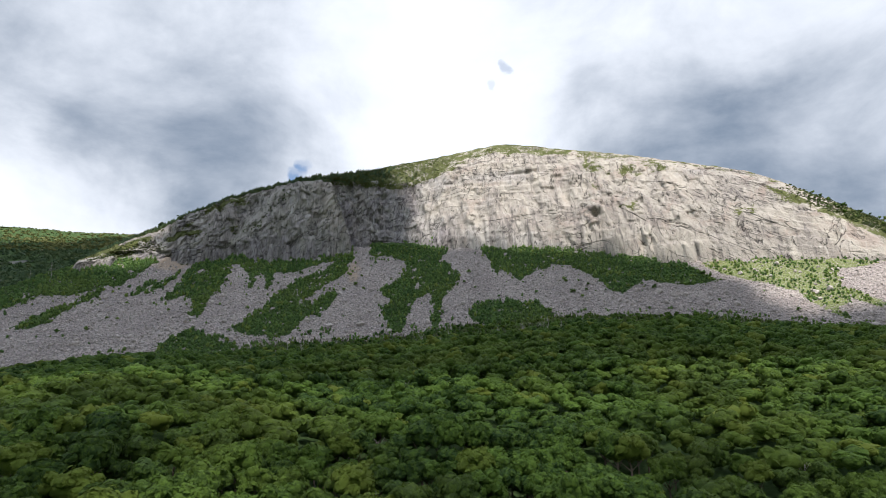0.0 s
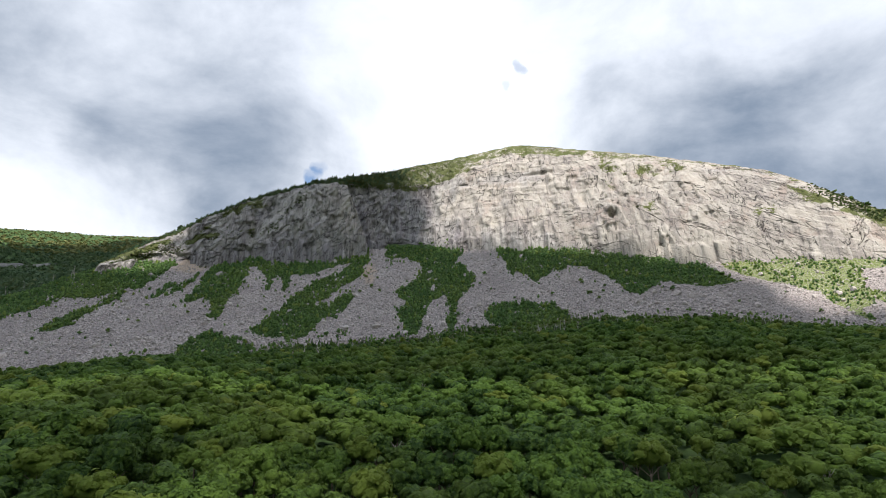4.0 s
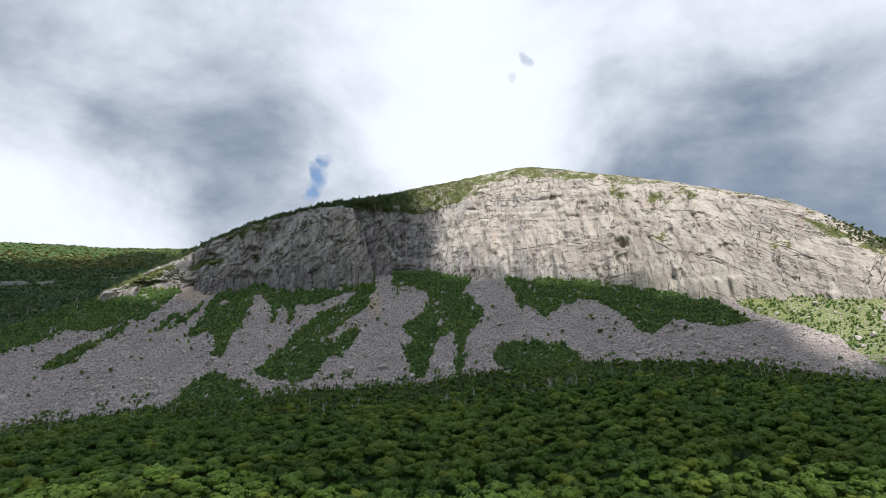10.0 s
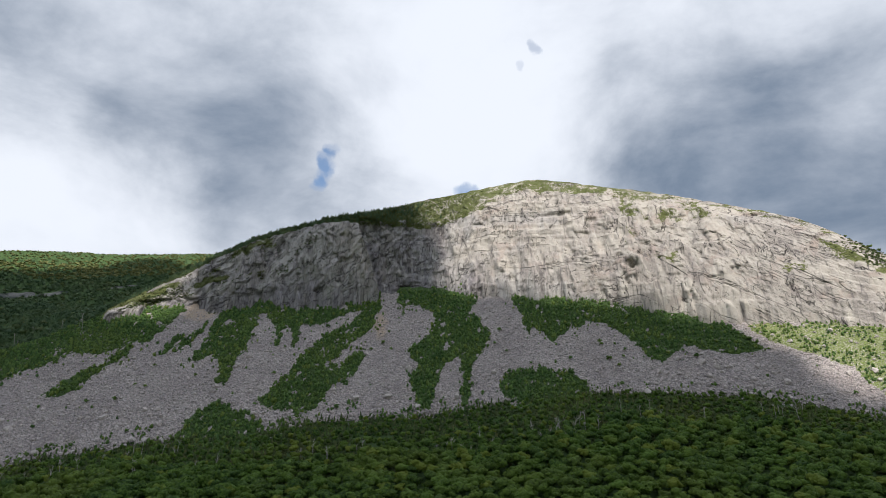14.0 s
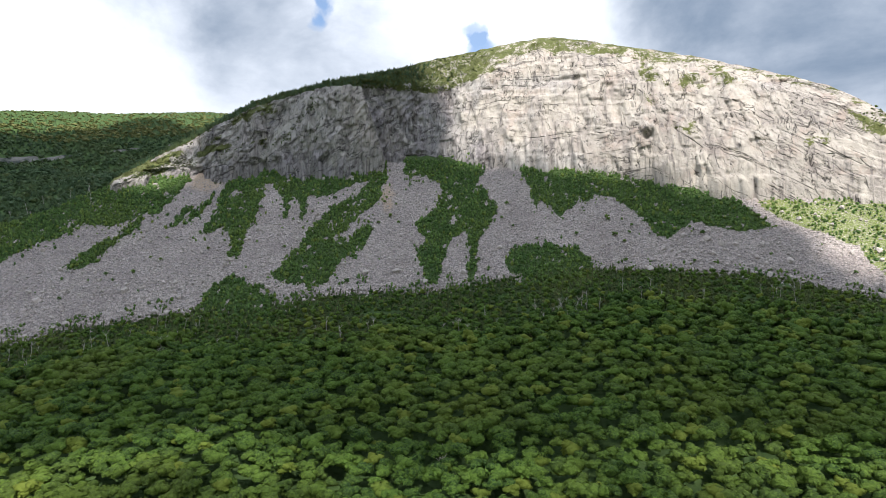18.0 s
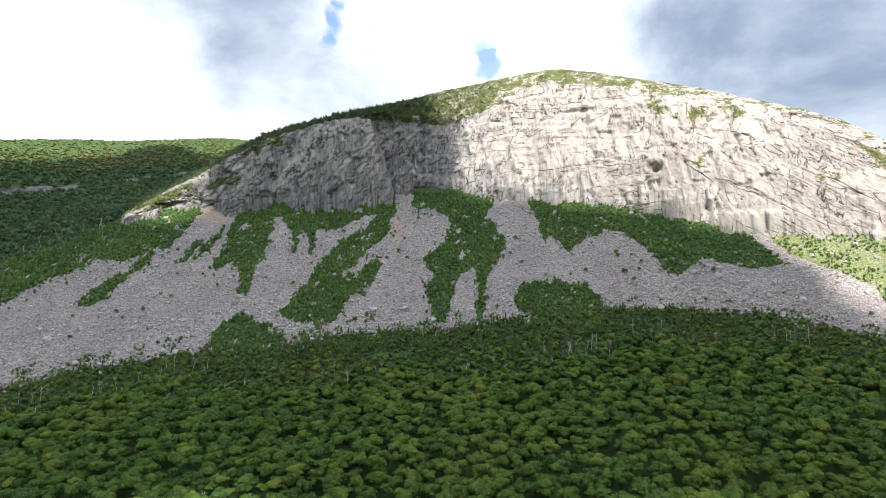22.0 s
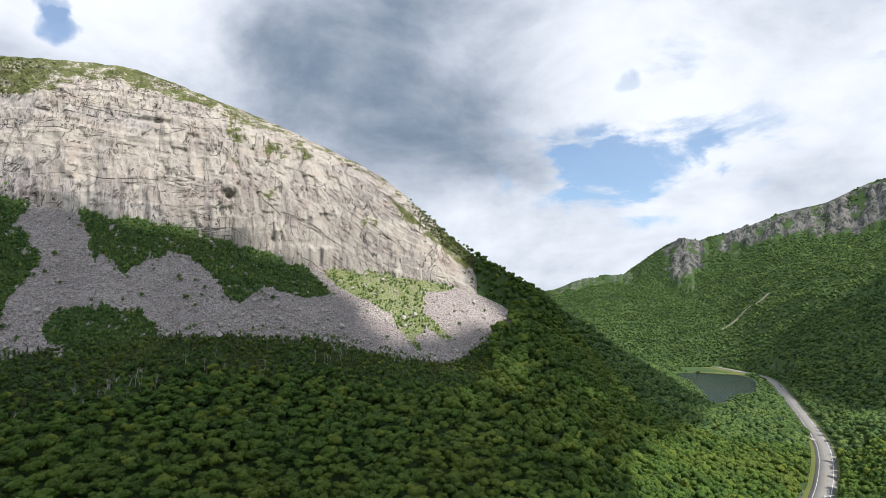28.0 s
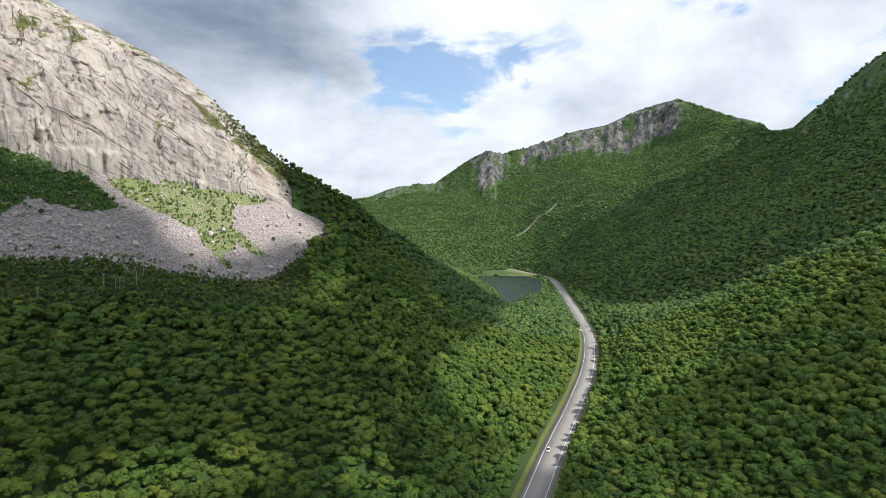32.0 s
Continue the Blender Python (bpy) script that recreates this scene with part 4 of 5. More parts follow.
def spray_crown(rng, lobes, sprays, size, lobe=0.46, ball=ICO1):
    """A crown of unit size: a dome of uneven leafy lobes, feathered all over with small sprays of leaves."""
    v, f = ball
    verts, faces, base = [], [], 0
    lean = rng.uniform(0.87, 1.15)
    centres = [(0, 0, 0.18, 0.72)]
    for k in range(lobes):
        h = -0.25 + 1.05 * (k + rng.uniform(0, 1)) / lobes
        a = 2.39996 * k + rng.uniform(-0.5, 0.5)
        d = 0.62 * math.sqrt(max(0.02, 1 - min(max(h, 0), 0.97) ** 2)) * rng.uniform(0.8, 1.15)
        centres.append((d * math.cos(a) * lean, d * math.sin(a) / lean, 0.72 * h, lobe * rng.uniform(0.75, 1.2)))
    for cx, cy, cz, r in centres:
        verts.append(v * r * (1, 1, 0.8) * (1 + 0.35 * (rng.random((len(v), 1)) - 0.5)) + (cx, cy, cz)), faces.append(f + base)
        base += len(v)
    for k in range(sprays):
        cx, cy, cz, r = centres[k % len(centres)]
        n = rng.normal(size=3) + (cx, cy, 0.45 + cz)
        n /= np.linalg.norm(n)
        p = np.array((cx, cy, cz)) + n * r * (1, 1, 0.8) * rng.uniform(0.88, 1.12)
        n = n + (0, 0, 0.3) + 0.4 * rng.normal(size=3)
        n /= np.linalg.norm(n)
        t = np.cross(n, rng.normal(size=3))
        t /= np.linalg.norm(t)
        b = np.cross(n, t)
        w = size * rng.uniform(0.6, 1.35)
        drop = n * w * rng.uniform(0.2, 0.6)
        verts.append(np.array([p - t * w - drop, p + b * w * 0.6, p + t * w - drop, p - b * w * 0.6]))
        faces.append(np.array([[0, 3, 1], [3, 2, 1]]) + base)
        base += 4
    return np.vstack(verts), np.vstack(faces)


def spruce_crown(rng, tiers=4, sides=6):
    """A narrow conifer of unit height from ragged skirts of boughs."""
    verts, faces, base = [], [], 0
    for k in range(tiers):
        z0 = 0.08 + 0.8 * k / tiers
        rad = 0.2 * (1 - k / (tiers + 0.4)) + 0.02
        top = [(0, 0, z0 + 0.26)]
        ring = []
        for j in range(sides):
            a = 2 * math.pi * (j + rng.uniform(-0.3, 0.3)) / sides
            rr = rad * rng.uniform(0.65, 1.25)
            ring.append((rr * math.cos(a), rr * math.sin(a), z0 + rng.uniform(-0.04, 0.04)))
        verts.append(np.array(top + ring))
        faces.append(np.array([[0, 1 + j, 1 + (j + 1) % sides] for j in range(sides)]) + base)
        base += sides + 1
    return np.vstack(verts), np.vstack(faces)


def scatter_mesh(name, protos, x, y, z, size, tall, mat, rng, tilt=False, smoothed=False):
    """One mesh of many plants or stones: prototypes turned, stretched and set down."""
    which = rng.integers(len(protos), size=len(x))
    turn = rng.uniform(0, 2 * math.pi, len(x))
    tint = rng.random(len(x))
    V, F, T, base = [], [], [], 0
    for k, (v, f) in enumerate(protos):
        i = np.where(which == k)[0]
        if not len(i):
            continue
        c, s = np.cos(turn[i])[:, None], np.sin(turn[i])[:, None]
        px = (v[:, 0] * c - v[:, 1] * s) * size[i, None] + x[i, None]
        py = (v[:, 0] * s + v[:, 1] * c) * size[i, None] + y[i, None]
        pz = v[:, 2] * tall[i, None] + z[i, None]
        V.append(np.stack([px, py, pz], -1).reshape(-1, 3))
        F.append((f[None] + (np.arange(len(i)) * len(v))[:, None, None]).reshape(-1, 3) + base)
        T.append(np.repeat(tint[i], len(v)))
        base += len(i) * len(v)
    ob = mesh_object(name, np.vstack(V), np.vstack(F), [mat], flat=not smoothed)
    floats(ob, "tint", np.concatenate(T))
    return ob


def polar_spots(rng, az0, az1, r0, r1, gap):
    """Jittered spots over a sector, about gap metres apart."""
    xs = np.arange(-r1, r1, gap)
    gx, gy = np.meshgrid(xs, xs)
    gx, gy = (g.ravel() + rng.uniform(-0.46, 0.46, g.size) * gap for g in (gx, gy))
    r, a = np.hypot(gx, gy), np.degrees(np.arctan2(gx, gy))
    k = (r > r0) & (r < r1) & (a > az0) & (a < az1)
    return gx[k], gy[k], r[k], a[k]


def section(x, y):
    """Section number of a spot: 2 at the scree's foot, 3 at the cliff's foot, 5 at the crest."""
    az, r = np.degrees(np.arctan2(x, y)), np.hypot(x, y)
    R = at_azimuth(KNOT_R, az)
    q = np.zeros(len(x))
    for k in range(len(R) - 1):
        s = (r - R[k]) / np.maximum(R[k + 1] - R[k], 1e-3)
        q = np.where((r >= R[k]) & (r < R[k + 1]), k + s, q)
    return q, az, r


def open_ground(x, y):
    """Spots clear of road, verge and lake."""
    d = road_distance(x, y)
    verge = 9.2 + 4 * fbm(x / 40, y / 40, 77)
    return (d > verge) & ~inside(x, y, LAKE_LINE) & (edge_distance(x, y, LAKE_LINE) > 5)


RNG = np.random.default_rng(7)
BROAD = [spray_crown(RNG, 4, 84, 0.20, 0.42) for k in range(9)]
BROAD_MID = [spray_crown(RNG, 4, 24, 0.22, 0.48) for k in range(8)]
BROAD_FAR = [spray_crown(RNG, 1, 10, 0.36, 0.6) for k in range(8)]
BROAD_SPECK = [spray_crown(RNG, 0, 7, 0.5, ball=OCTA) for k in range(8)]
SPRUCES = [spruce_crown(RNG) for k in range(5)]
SHRUBS = [spray_crown(RNG, 0, 9, 0.42, ball=OCTA) for k in range(8)]

# thickets on the scree: outlines by azimuth and section
THICKET_A = [(-22.7, 3.12), (-25.1, 2.97), (-25.9, 2.86), (-26.6, 2.65), (-28.0, 2.5), (-26.9, 2.5), (-25.9, 2.55), (-25.2, 2.46), (-25.1, 2.34), (-24.5, 2.32), (-23.9, 2.46), (-23.4, 2.54), (-22.6, 2.61), (-22.2, 2.79), (-21.9, 2.9), (-21.1, 2.97), (-19.9, 3.12)]
THICKET_B = [(-22.7, 3.12), (-19.5, 3.12), (-18.4, 3.0), (-15.5, 2.94), (-13.3, 2.96), (-11.4, 3.0), (-9.9, 3.04), (-10.1, 2.89), (-12.1, 2.83), (-13.3, 2.83), (-15.0, 2.77), (-16.1, 2.74), (-16.9, 2.71), (-17.4, 2.77), (-18.0, 2.75), (-18.2, 2.55), (-18.5, 2.53), (-18.8, 2.72), (-19.4, 2.75), (-19.7, 2.63), (-20.0, 2.54), (-20.4, 2.57), (-20.3, 2.75), (-21.1, 2.82), (-21.9, 2.88)]
THICKET_C = [(-10.0, 2.95), (-12.1, 2.81), (-13.2, 2.7), (-15.2, 2.66), (-16.3, 2.55), (-17.7, 2.46), (-18.5, 2.38), (-19.3, 2.3), (-20.5, 2.25), (-21.2, 2.19), (-21.5, 2.16), (-19.5, 2.12), (-17.9, 2.08), (-15.9, 2.09), (-15.3, 2.16), (-14.2, 2.22), (-12.7, 2.25), (-11.9, 2.34), (-11.2, 2.45), (-12.1, 2.47), (-13.2, 2.41), (-14.0, 2.34), (-14.6, 2.39), (-13.2, 2.51), (-11.8, 2.57), (-10.6, 2.65), (-10.9, 2.72), (-9.8, 2.83)]
THICKET_D = [(-8.4, 3.02), (-5.7, 3.04), (-3.9, 3.07), (-1.1, 3.12), (0.2, 2.98), (-0.4, 2.84), (0.3, 2.72), (1.5, 2.57), (1.1, 2.44), (-0.0, 2.37), (-0.6, 2.24), (-0.9, 2.07), (-1.4, 2.02), (-1.8, 2.08), (-1.6, 2.22), (-1.5, 2.32), (-2.2, 2.4), (-3.3, 2.33), (-4.0, 2.21), (-4.6, 2.09), (-5.7, 2.05), (-6.5, 2.15), (-6.8, 2.25), (-6.0, 2.37), (-7.0, 2.42), (-6.8, 2.49), (-5.7, 2.55), (-4.8, 2.62), (-4.2, 2.72), (-5.1, 2.81), (-5.7, 2.86), (-7.2, 2.89), (-7.3, 2.75), (-7.7, 2.83)]
THICKET_E = [(3.7, 2.99), (6.0, 3.04), (8.2, 3.07), (11.0, 3.07), (13.6, 3.06), (15.7, 3.06), (17.9, 3.08), (19.7, 3.07), (21.5, 3.03), (23.4, 2.91), (25.5, 2.72), (26.9, 2.61), (24.7, 2.49), (22.5, 2.49), (20.2, 2.54), (18.9, 2.41), (18.1, 2.29), (17.3, 2.35), (16.2, 2.42), (15.1, 2.54), (14.1, 2.64), (12.5, 2.74), (10.4, 2.66), (8.4, 2.59), (7.6, 2.48), (7.0, 2.61), (5.7, 2.67), (5.3, 2.55), (4.9, 2.75)]
THICKET_F = [(2.1, 2.15), (3.2, 2.23), (6.6, 2.27), (9.6, 2.2), (10.7, 2.11), (11.1, 2.02), (10.6, 1.95), (7.3, 1.95), (4.6, 2.0), (2.6, 2.05)]
THICKET_G = [(-26.3, 2.2), (-24.5, 2.21), (-23.5, 2.18), (-21.3, 2.08), (-20.5, 2.01), (-20.7, 1.89), (-24.4, 1.94), (-26.9, 1.98), (-28.4, 2.02), (-27.7, 2.08)]
THICKET_H = [(-38.5, 2.43), (-37.5, 2.49), (-36.3, 2.51), (-34.8, 2.56), (-33.1, 2.67), (-32.2, 2.69), (-32.8, 2.61), (-34.2, 2.53), (-35.4, 2.44), (-36.6, 2.39)]
THICKET_I = [(-30.7, 2.54), (-29.9, 2.62), (-28.7, 2.73), (-28.4, 2.69), (-29.6, 2.58)]
THICKET_J = [(-29.3, 2.57), (-28.5, 2.65), (-27.0, 2.8), (-26.4, 2.85), (-27.0, 2.73), (-28.6, 2.6)]
THICKET_K = [(-43.1, 2.6), (-41.5, 2.68), (-39.8, 2.71), (-37.9, 2.7), (-36.5, 2.72), (-34.9, 2.63), (-32.8, 2.67), (-30.9, 2.7), (-29.7, 2.82), (-28.5, 2.96), (-31.2, 3.08), (-35.0, 3.0), (-36, 3.2), (-50, 3.2), (-50, 2.4)]
THICKET_L = [(25.2, 2.89), (27.2, 3.02), (29.5, 2.93), (32.3, 3.07), (35.3, 3.03), (37.6, 3.12), (40.5, 3.12), (38.8, 2.94), (36.5, 2.87), (35.7, 2.66), (37.4, 2.48), (38.9, 2.3), (38.4, 2.24), (36.3, 2.43), (35.5, 2.27), (35.8, 2.02), (34.3, 2.25), (32.5, 2.48), (30.2, 2.59), (27.3, 2.68)]
THICKET_M = [(38.7, 3.12), (41.6, 3.12), (44.4, 3.12), (44.7, 3.12), (42.8, 3.12), (40.5, 3.12)]
THICKETS = [THICKET_A, THICKET_B, THICKET_C, THICKET_D, THICKET_E, THICKET_F, THICKET_G, THICKET_H, THICKET_I, THICKET_J, THICKET_K]
SPARSE = [THICKET_L, THICKET_M]


def in_any(a, q, polys):
    hit = np.zeros(len(a), bool)
    for p in polys:
        hit |= inside(a, q, p)
    return hit


def bare_rock(q, a):
    """Where scree and cliff take the place of the forest."""
    b = a + 3.0 * (fbm(a * 1.3, q * 9, 97) - 0.5)
    scree = (q > 2.0) & (q <= 3.0) & (a > -46) & (b < 44.6)
    face = (q > 3.0) & (q <= 4.02) & (a > -36) & (b < 39.6)
    dome = (q > 4.0) & (q < 5.6) & (a > -6.5 - 4 * (5 - q)) & (b < 35)
    return scree | face | dome


def standing_alone(x, y):
    """The stretch of the near slope whose trees are built one by one."""
    a, r = np.degrees(np.arctan2(x, y)), np.hypot(x, y)
    return (a > -36) & (a < 40) & (r > 78) & (r < 122 - 0.1 * np.abs(a))


# a pale landslide track on the far slope, and the meadow at the lake's head
SLIDE = polyline([(1490, 752), (1535, 744), (1580, 726), (1643, 691)], 8.0)
MEADOW = [(1118, 640), (1128, 600), (1146, 545), (1165, 530), (1215, 590), (1262, 655), (1230, 690), (1160, 690)]


def plant_forest():
    # nearer slopes
    x, y, r, a = polar_spots(RNG, -46, 97, 70, 275, 4.25)
    q, a, r = section(x, y)
    ok = open_ground(x, y) & ~bare_rock(q, a) & ~standing_alone(x, y) & ((a < 46) | (r > 165))
    x, y, q = x[ok], y[ok], q[ok]
    small = 1 - 0.6 * smooth(1.68, 1.9, q + 0.1 * (fbm(x / 25, y / 25, 79) - 0.5)) * (np.degrees(np.arctan2(x, y)) < 43)
    size = RNG.uniform(2.3, 3.9, len(x)) * small
    z = land(x, y) + RNG.uniform(5.0, 7.8, len(x)) * small
    ob = scatter_mesh("broadleaf_forest", BROAD, x, y, z, size, size * RNG.uniform(0.72, 1.0, len(x)), LEAF, RNG, smoothed=True)
    tagged(ob, "dense green broadleaf forest on the valley slopes", "forest", kind="stuff")
    x, y, r, a = polar_spots(RNG, -46, 97, 275, 560, 4.8)
    q, a, r = section(x, y)
    ok = open_ground(x, y) & ~bare_rock(q, a) & (q < 5.3) & ((a > 34) | (q < 2.02))
    x, y, q, a = x[ok], y[ok], q[ok], a[ok]
    small = 1 - 0.62 * np.maximum(smooth(1.68, 1.9, q + 0.1 * (fbm(x / 25, y / 25, 79) - 0.5)) * (a < 43) * (q < 2.1), (0.5 + 0.6 * smooth(42, 39.5, a)) * smooth(2.5, 3.2, q) * smooth(48, 43, a))
    size = RNG.uniform(2.5, 4.4, len(x)) * small
    z = land(x, y) + RNG.uniform(4.0, 8.2, len(x)) * small
    ob = scatter_mesh("slope_forest", BROAD_MID, x, y, z, size, size * RNG.uniform(1.0, 1.4, len(x)), LEAF, RNG, smoothed=True)
    tagged(ob, "green broadleaf forest climbing to the foot of the scree", "forest", kind="stuff")
    x, y, r, a = polar_spots(RNG, 43, 97, 560, 1150, 7.6)
    q, a, r = section(x, y)
    near_lake = edge_distance(x, y, LAKE_LINE)
    ok = open_ground(x, y) & ((q < 5.3) | (a > 60) | (r > 900)) & ~inside(x, y, MEADOW)
    x, y, near_lake = x[ok], y[ok], near_lake[ok]
    low = 0.55 + 0.45 * smooth(10, 70, near_lake)
    size = RNG.uniform(3.6, 5.4, len(x)) * low
    ob = scatter_mesh("valley_forest", BROAD_FAR, x, y, land(x, y) + 4.5 * low, size, size * RNG.uniform(0.8, 1.2, len(x)), HAZED_LEAF, RNG)
    ob.data.polygons.foreach_set("use_smooth", np.ones(len(ob.data.polygons), bool))
    tagged(ob, "green mixed forest along the valley floor and flank", "forest", kind="stuff")
    x, y, r, a = polar_spots(RNG, 43, 97, 1150, 2700, 9.2)
    q, a, r = section(x, y)
    scar = edge_distance(x, y, SLIDE) > 9
    ok = (far_rock(a, q) + 1.5 * (fbm(x / 34, y / 34, 71) - 0.5) < 0.55) & open_ground(x, y) & scar & ~inside(x, y, MEADOW)
    x, y = x[ok], y[ok]
    size = RNG.uniform(2.8, 5.6, len(x))
    ob = scatter_mesh("hillside_forest", BROAD_SPECK, x, y, land(x, y) + 1.6, size * 1.25, size * RNG.uniform(0.9, 1.5, len(x)), HAZED_LEAF, RNG, smoothed=True)
    tagged(ob, "far wooded hillsides beyond the lake", "forest", kind="stuff")
    # spruces of the shoulder and of the hill behind it
    x, y, r, a = polar_spots(RNG, -50, 3, 440, 880, 4.0)
    q, a, r = section(x, y)
    slab = hill_rock(x, y) > 0.5
    ok = ~bare_rock(q, a) & ~slab & ((q < 5.6) | ((a < -22) & (q < 7.1))) & ~((q > 4) & (q < 5.3) & (a > -20) & (RNG.random(len(x)) < 0.35)) & (q > 3)
    x, y, a, q = x[ok], y[ok], a[ok], q[ok]
    hill = smooth(5.4, 6.2, q)
    size = RNG.uniform(2.6, 4.6, len(x)) * (1 - 0.4 * smooth(-26, -16, a)) * (1 - 0.45 * smooth(6.6, 6.95, q)) * (1 - 0.15 * hill)
    z = land(x, y)
    edge = RNG.random(len(x)) < np.where(q < 5.6, 0.6, 0.45)
    ob = scatter_mesh("ridge_spruces", SPRUCES, x[edge], y[edge], z[edge] - 0.3, size[edge] * 1.7, size[edge] * 1.15, SPRUCE, RNG)
    tagged(ob, "dark spruce forest on the mountain's shoulder", "forest", kind="stuff")
    fx, fy, r, a2 = polar_spots(RNG, -44, 38, 250, 395, 2.7)
    fq, a2, r = section(fx, fy)
    ok = (fq > 1.74) & (fq < 2.03) & (fbm(fx / 22, fy / 22, 75) > 0.44)
    fx, fy = fx[ok], fy[ok]
    tall = RNG.uniform(2.0, 4.6, len(fx))
    ob = scatter_mesh("fringe_spruces", SPRUCES, fx, fy, land(fx, fy), tall * 1.2, tall, SCRUB, RNG)
    tagged(ob, "young spruces and scrub between forest and scree", "shrubs", kind="stuff")
    sx, sy, r, a2 = polar_spots(RNG, -48, 43, 230, 400, 2.1)
    sq, a2, r = section(sx, sy)
    ok = (sq + 0.1 * (fbm(sx / 25, sy / 25, 79) - 0.5) > 1.72) & (sq < 2.03) & (fbm(sx / 10, sy / 10, 88) > 0.36)
    sx, sy = sx[ok], sy[ok]
    tall = RNG.uniform(0.7, 1.7, len(sx))
    ob = scatter_mesh("foot_scrub", SHRUBS, sx, sy, land(sx, sy) + 0.5, tall, tall * RNG.uniform(0.8, 1.5, len(sx)), SCRUB, RNG)
    tagged(ob, "olive low scrub between the forest and the scree", "shrubs", kind="stuff")
    # sunlit top and shaded slope are split by leaf colour at this height
    high = q + 0.3 * (fbm(x / 60, y / 60, 73) - 0.5) > 6.48
    k = ~edge & ~high
    ob = scatter_mesh("shoulder_forest", BROAD_SPECK, x[k], y[k], z[k] + 0.6, size[k] * 1.0, size[k] * 0.95, SPRUCE, RNG, smoothed=True)
    tagged(ob, "low dense dark mountain forest on the shoulder", "forest", kind="stuff")
    k = ~edge & high
    ob = scatter_mesh("hilltop_scrub", BROAD_SPECK, x[k], y[k], z[k] + 0.2, size[k] * 1.3, size[k] * 0.8, SUNLIT_SCRUB, RNG, smoothed=True)
    tagged(ob, "low scrub on the hill behind the shoulder, sunlit yellow painted in", "shrubs", kind="stuff")


plant_forest()


def plant_scree():
    ob, sx, sy, sq, sa = SCREE_SLOPE
    wa, wq = sa + 1.1 * (fbm(sx / 5, sy / 5, 81) - 0.5), sq + 0.09 * (fbm(sx / 5, sy / 5, 83) - 0.5)
    floats(ob, "turf", 0.72 * in_any(wa.ravel(), wq.ravel(), THICKETS) * ((fbm(sx / 4, sy / 4, 89) > 0.28) | (sq > 2.95)).ravel() + 0.58 * in_any(wa.ravel(), wq.ravel(), SPARSE))
    grit = 1.6 * (fbm(sx / 4, sy / 4, 141) - 0.5)
    soil = np.exp(-(((sa + 27.3) / 1.3) ** 2 + ((sq - 2.93) / 0.09) ** 2)) + 0.8 * np.exp(-(((sa + 9.9) / 0.8) ** 2 + ((sq - 2.68) / 0.13) ** 2)) + 0.9 * np.exp(-(((sa + 17.2) / 0.8) ** 2 + ((sq - 2.97) / 0.04) ** 2)) + 0.7 * np.exp(-(((sa - 26.5) / 1.2) ** 2 + ((sq - 2.92) / 0.1) ** 2))
    floats(ob, "earth", np.clip(soil * (1 + grit), 0, 1).ravel())
    floats(ob, "meadow", 1.0 * in_any(wa.ravel(), wq.ravel(), SPARSE))
    x, y, r, a = polar_spots(RNG, -46, 47, 270, 520, 1.9)
    q, a, r = section(x, y)
    ragged_a = a + 1.1 * (fbm(x / 5, y / 5, 81) - 0.5)
    ragged_q = q + 0.09 * (fbm(x / 5, y / 5, 83) - 0.5)
    thick = in_any(ragged_a, ragged_q, THICKETS) & ((fbm(x / 4, y / 4, 89) > 0.28) | (q > 2.95))
    # stragglers feather the thickets' edges, most of all downhill
    strays = in_any(a + RNG.normal(0, 0.55, len(x)), q + np.abs(RNG.normal(0, 0.06, len(x))), THICKETS) & (RNG.random(len(x)) < 0.2)
    thin = in_any(ragged_a, ragged_q, SPARSE) & (fbm(x / 6, y / 6, 85) > 0.41)
    stray = (q > 2.02) & (q < 3.0) & (RNG.random(len(x)) < 0.004)
    fringe = (q > 1.9) & (q < 2.10 + 0.1 * (fbm(x / 14, y / 14, 87) - 0.5)) & (fbm(x / 9, y / 9, 88) > 0.5)
    ok = (thick | strays | thin | stray | fringe) & (a < 45) & (q > 1.88)
    x, y, q, thick = x[ok], y[ok], q[ok], thick[ok]
    size = RNG.uniform(0.65, 1.7, len(x)) * np.where(thick, 1.0, 0.72)
    z = land(x, y) + rubble(np.degrees(np.arctan2(x, y)), q - 2) + 0.45 + 1.5 * smooth(2.9, 3.0, q)
    ob = scatter_mesh("scree_thickets", SHRUBS, x, y, z, size, size * RNG.uniform(1.0, 2.3, len(x)), SHRUB, RNG)
    tagged(ob, "green thickets of shrubs and small birches on the scree", "shrubs", kind="stuff")


plant_scree()


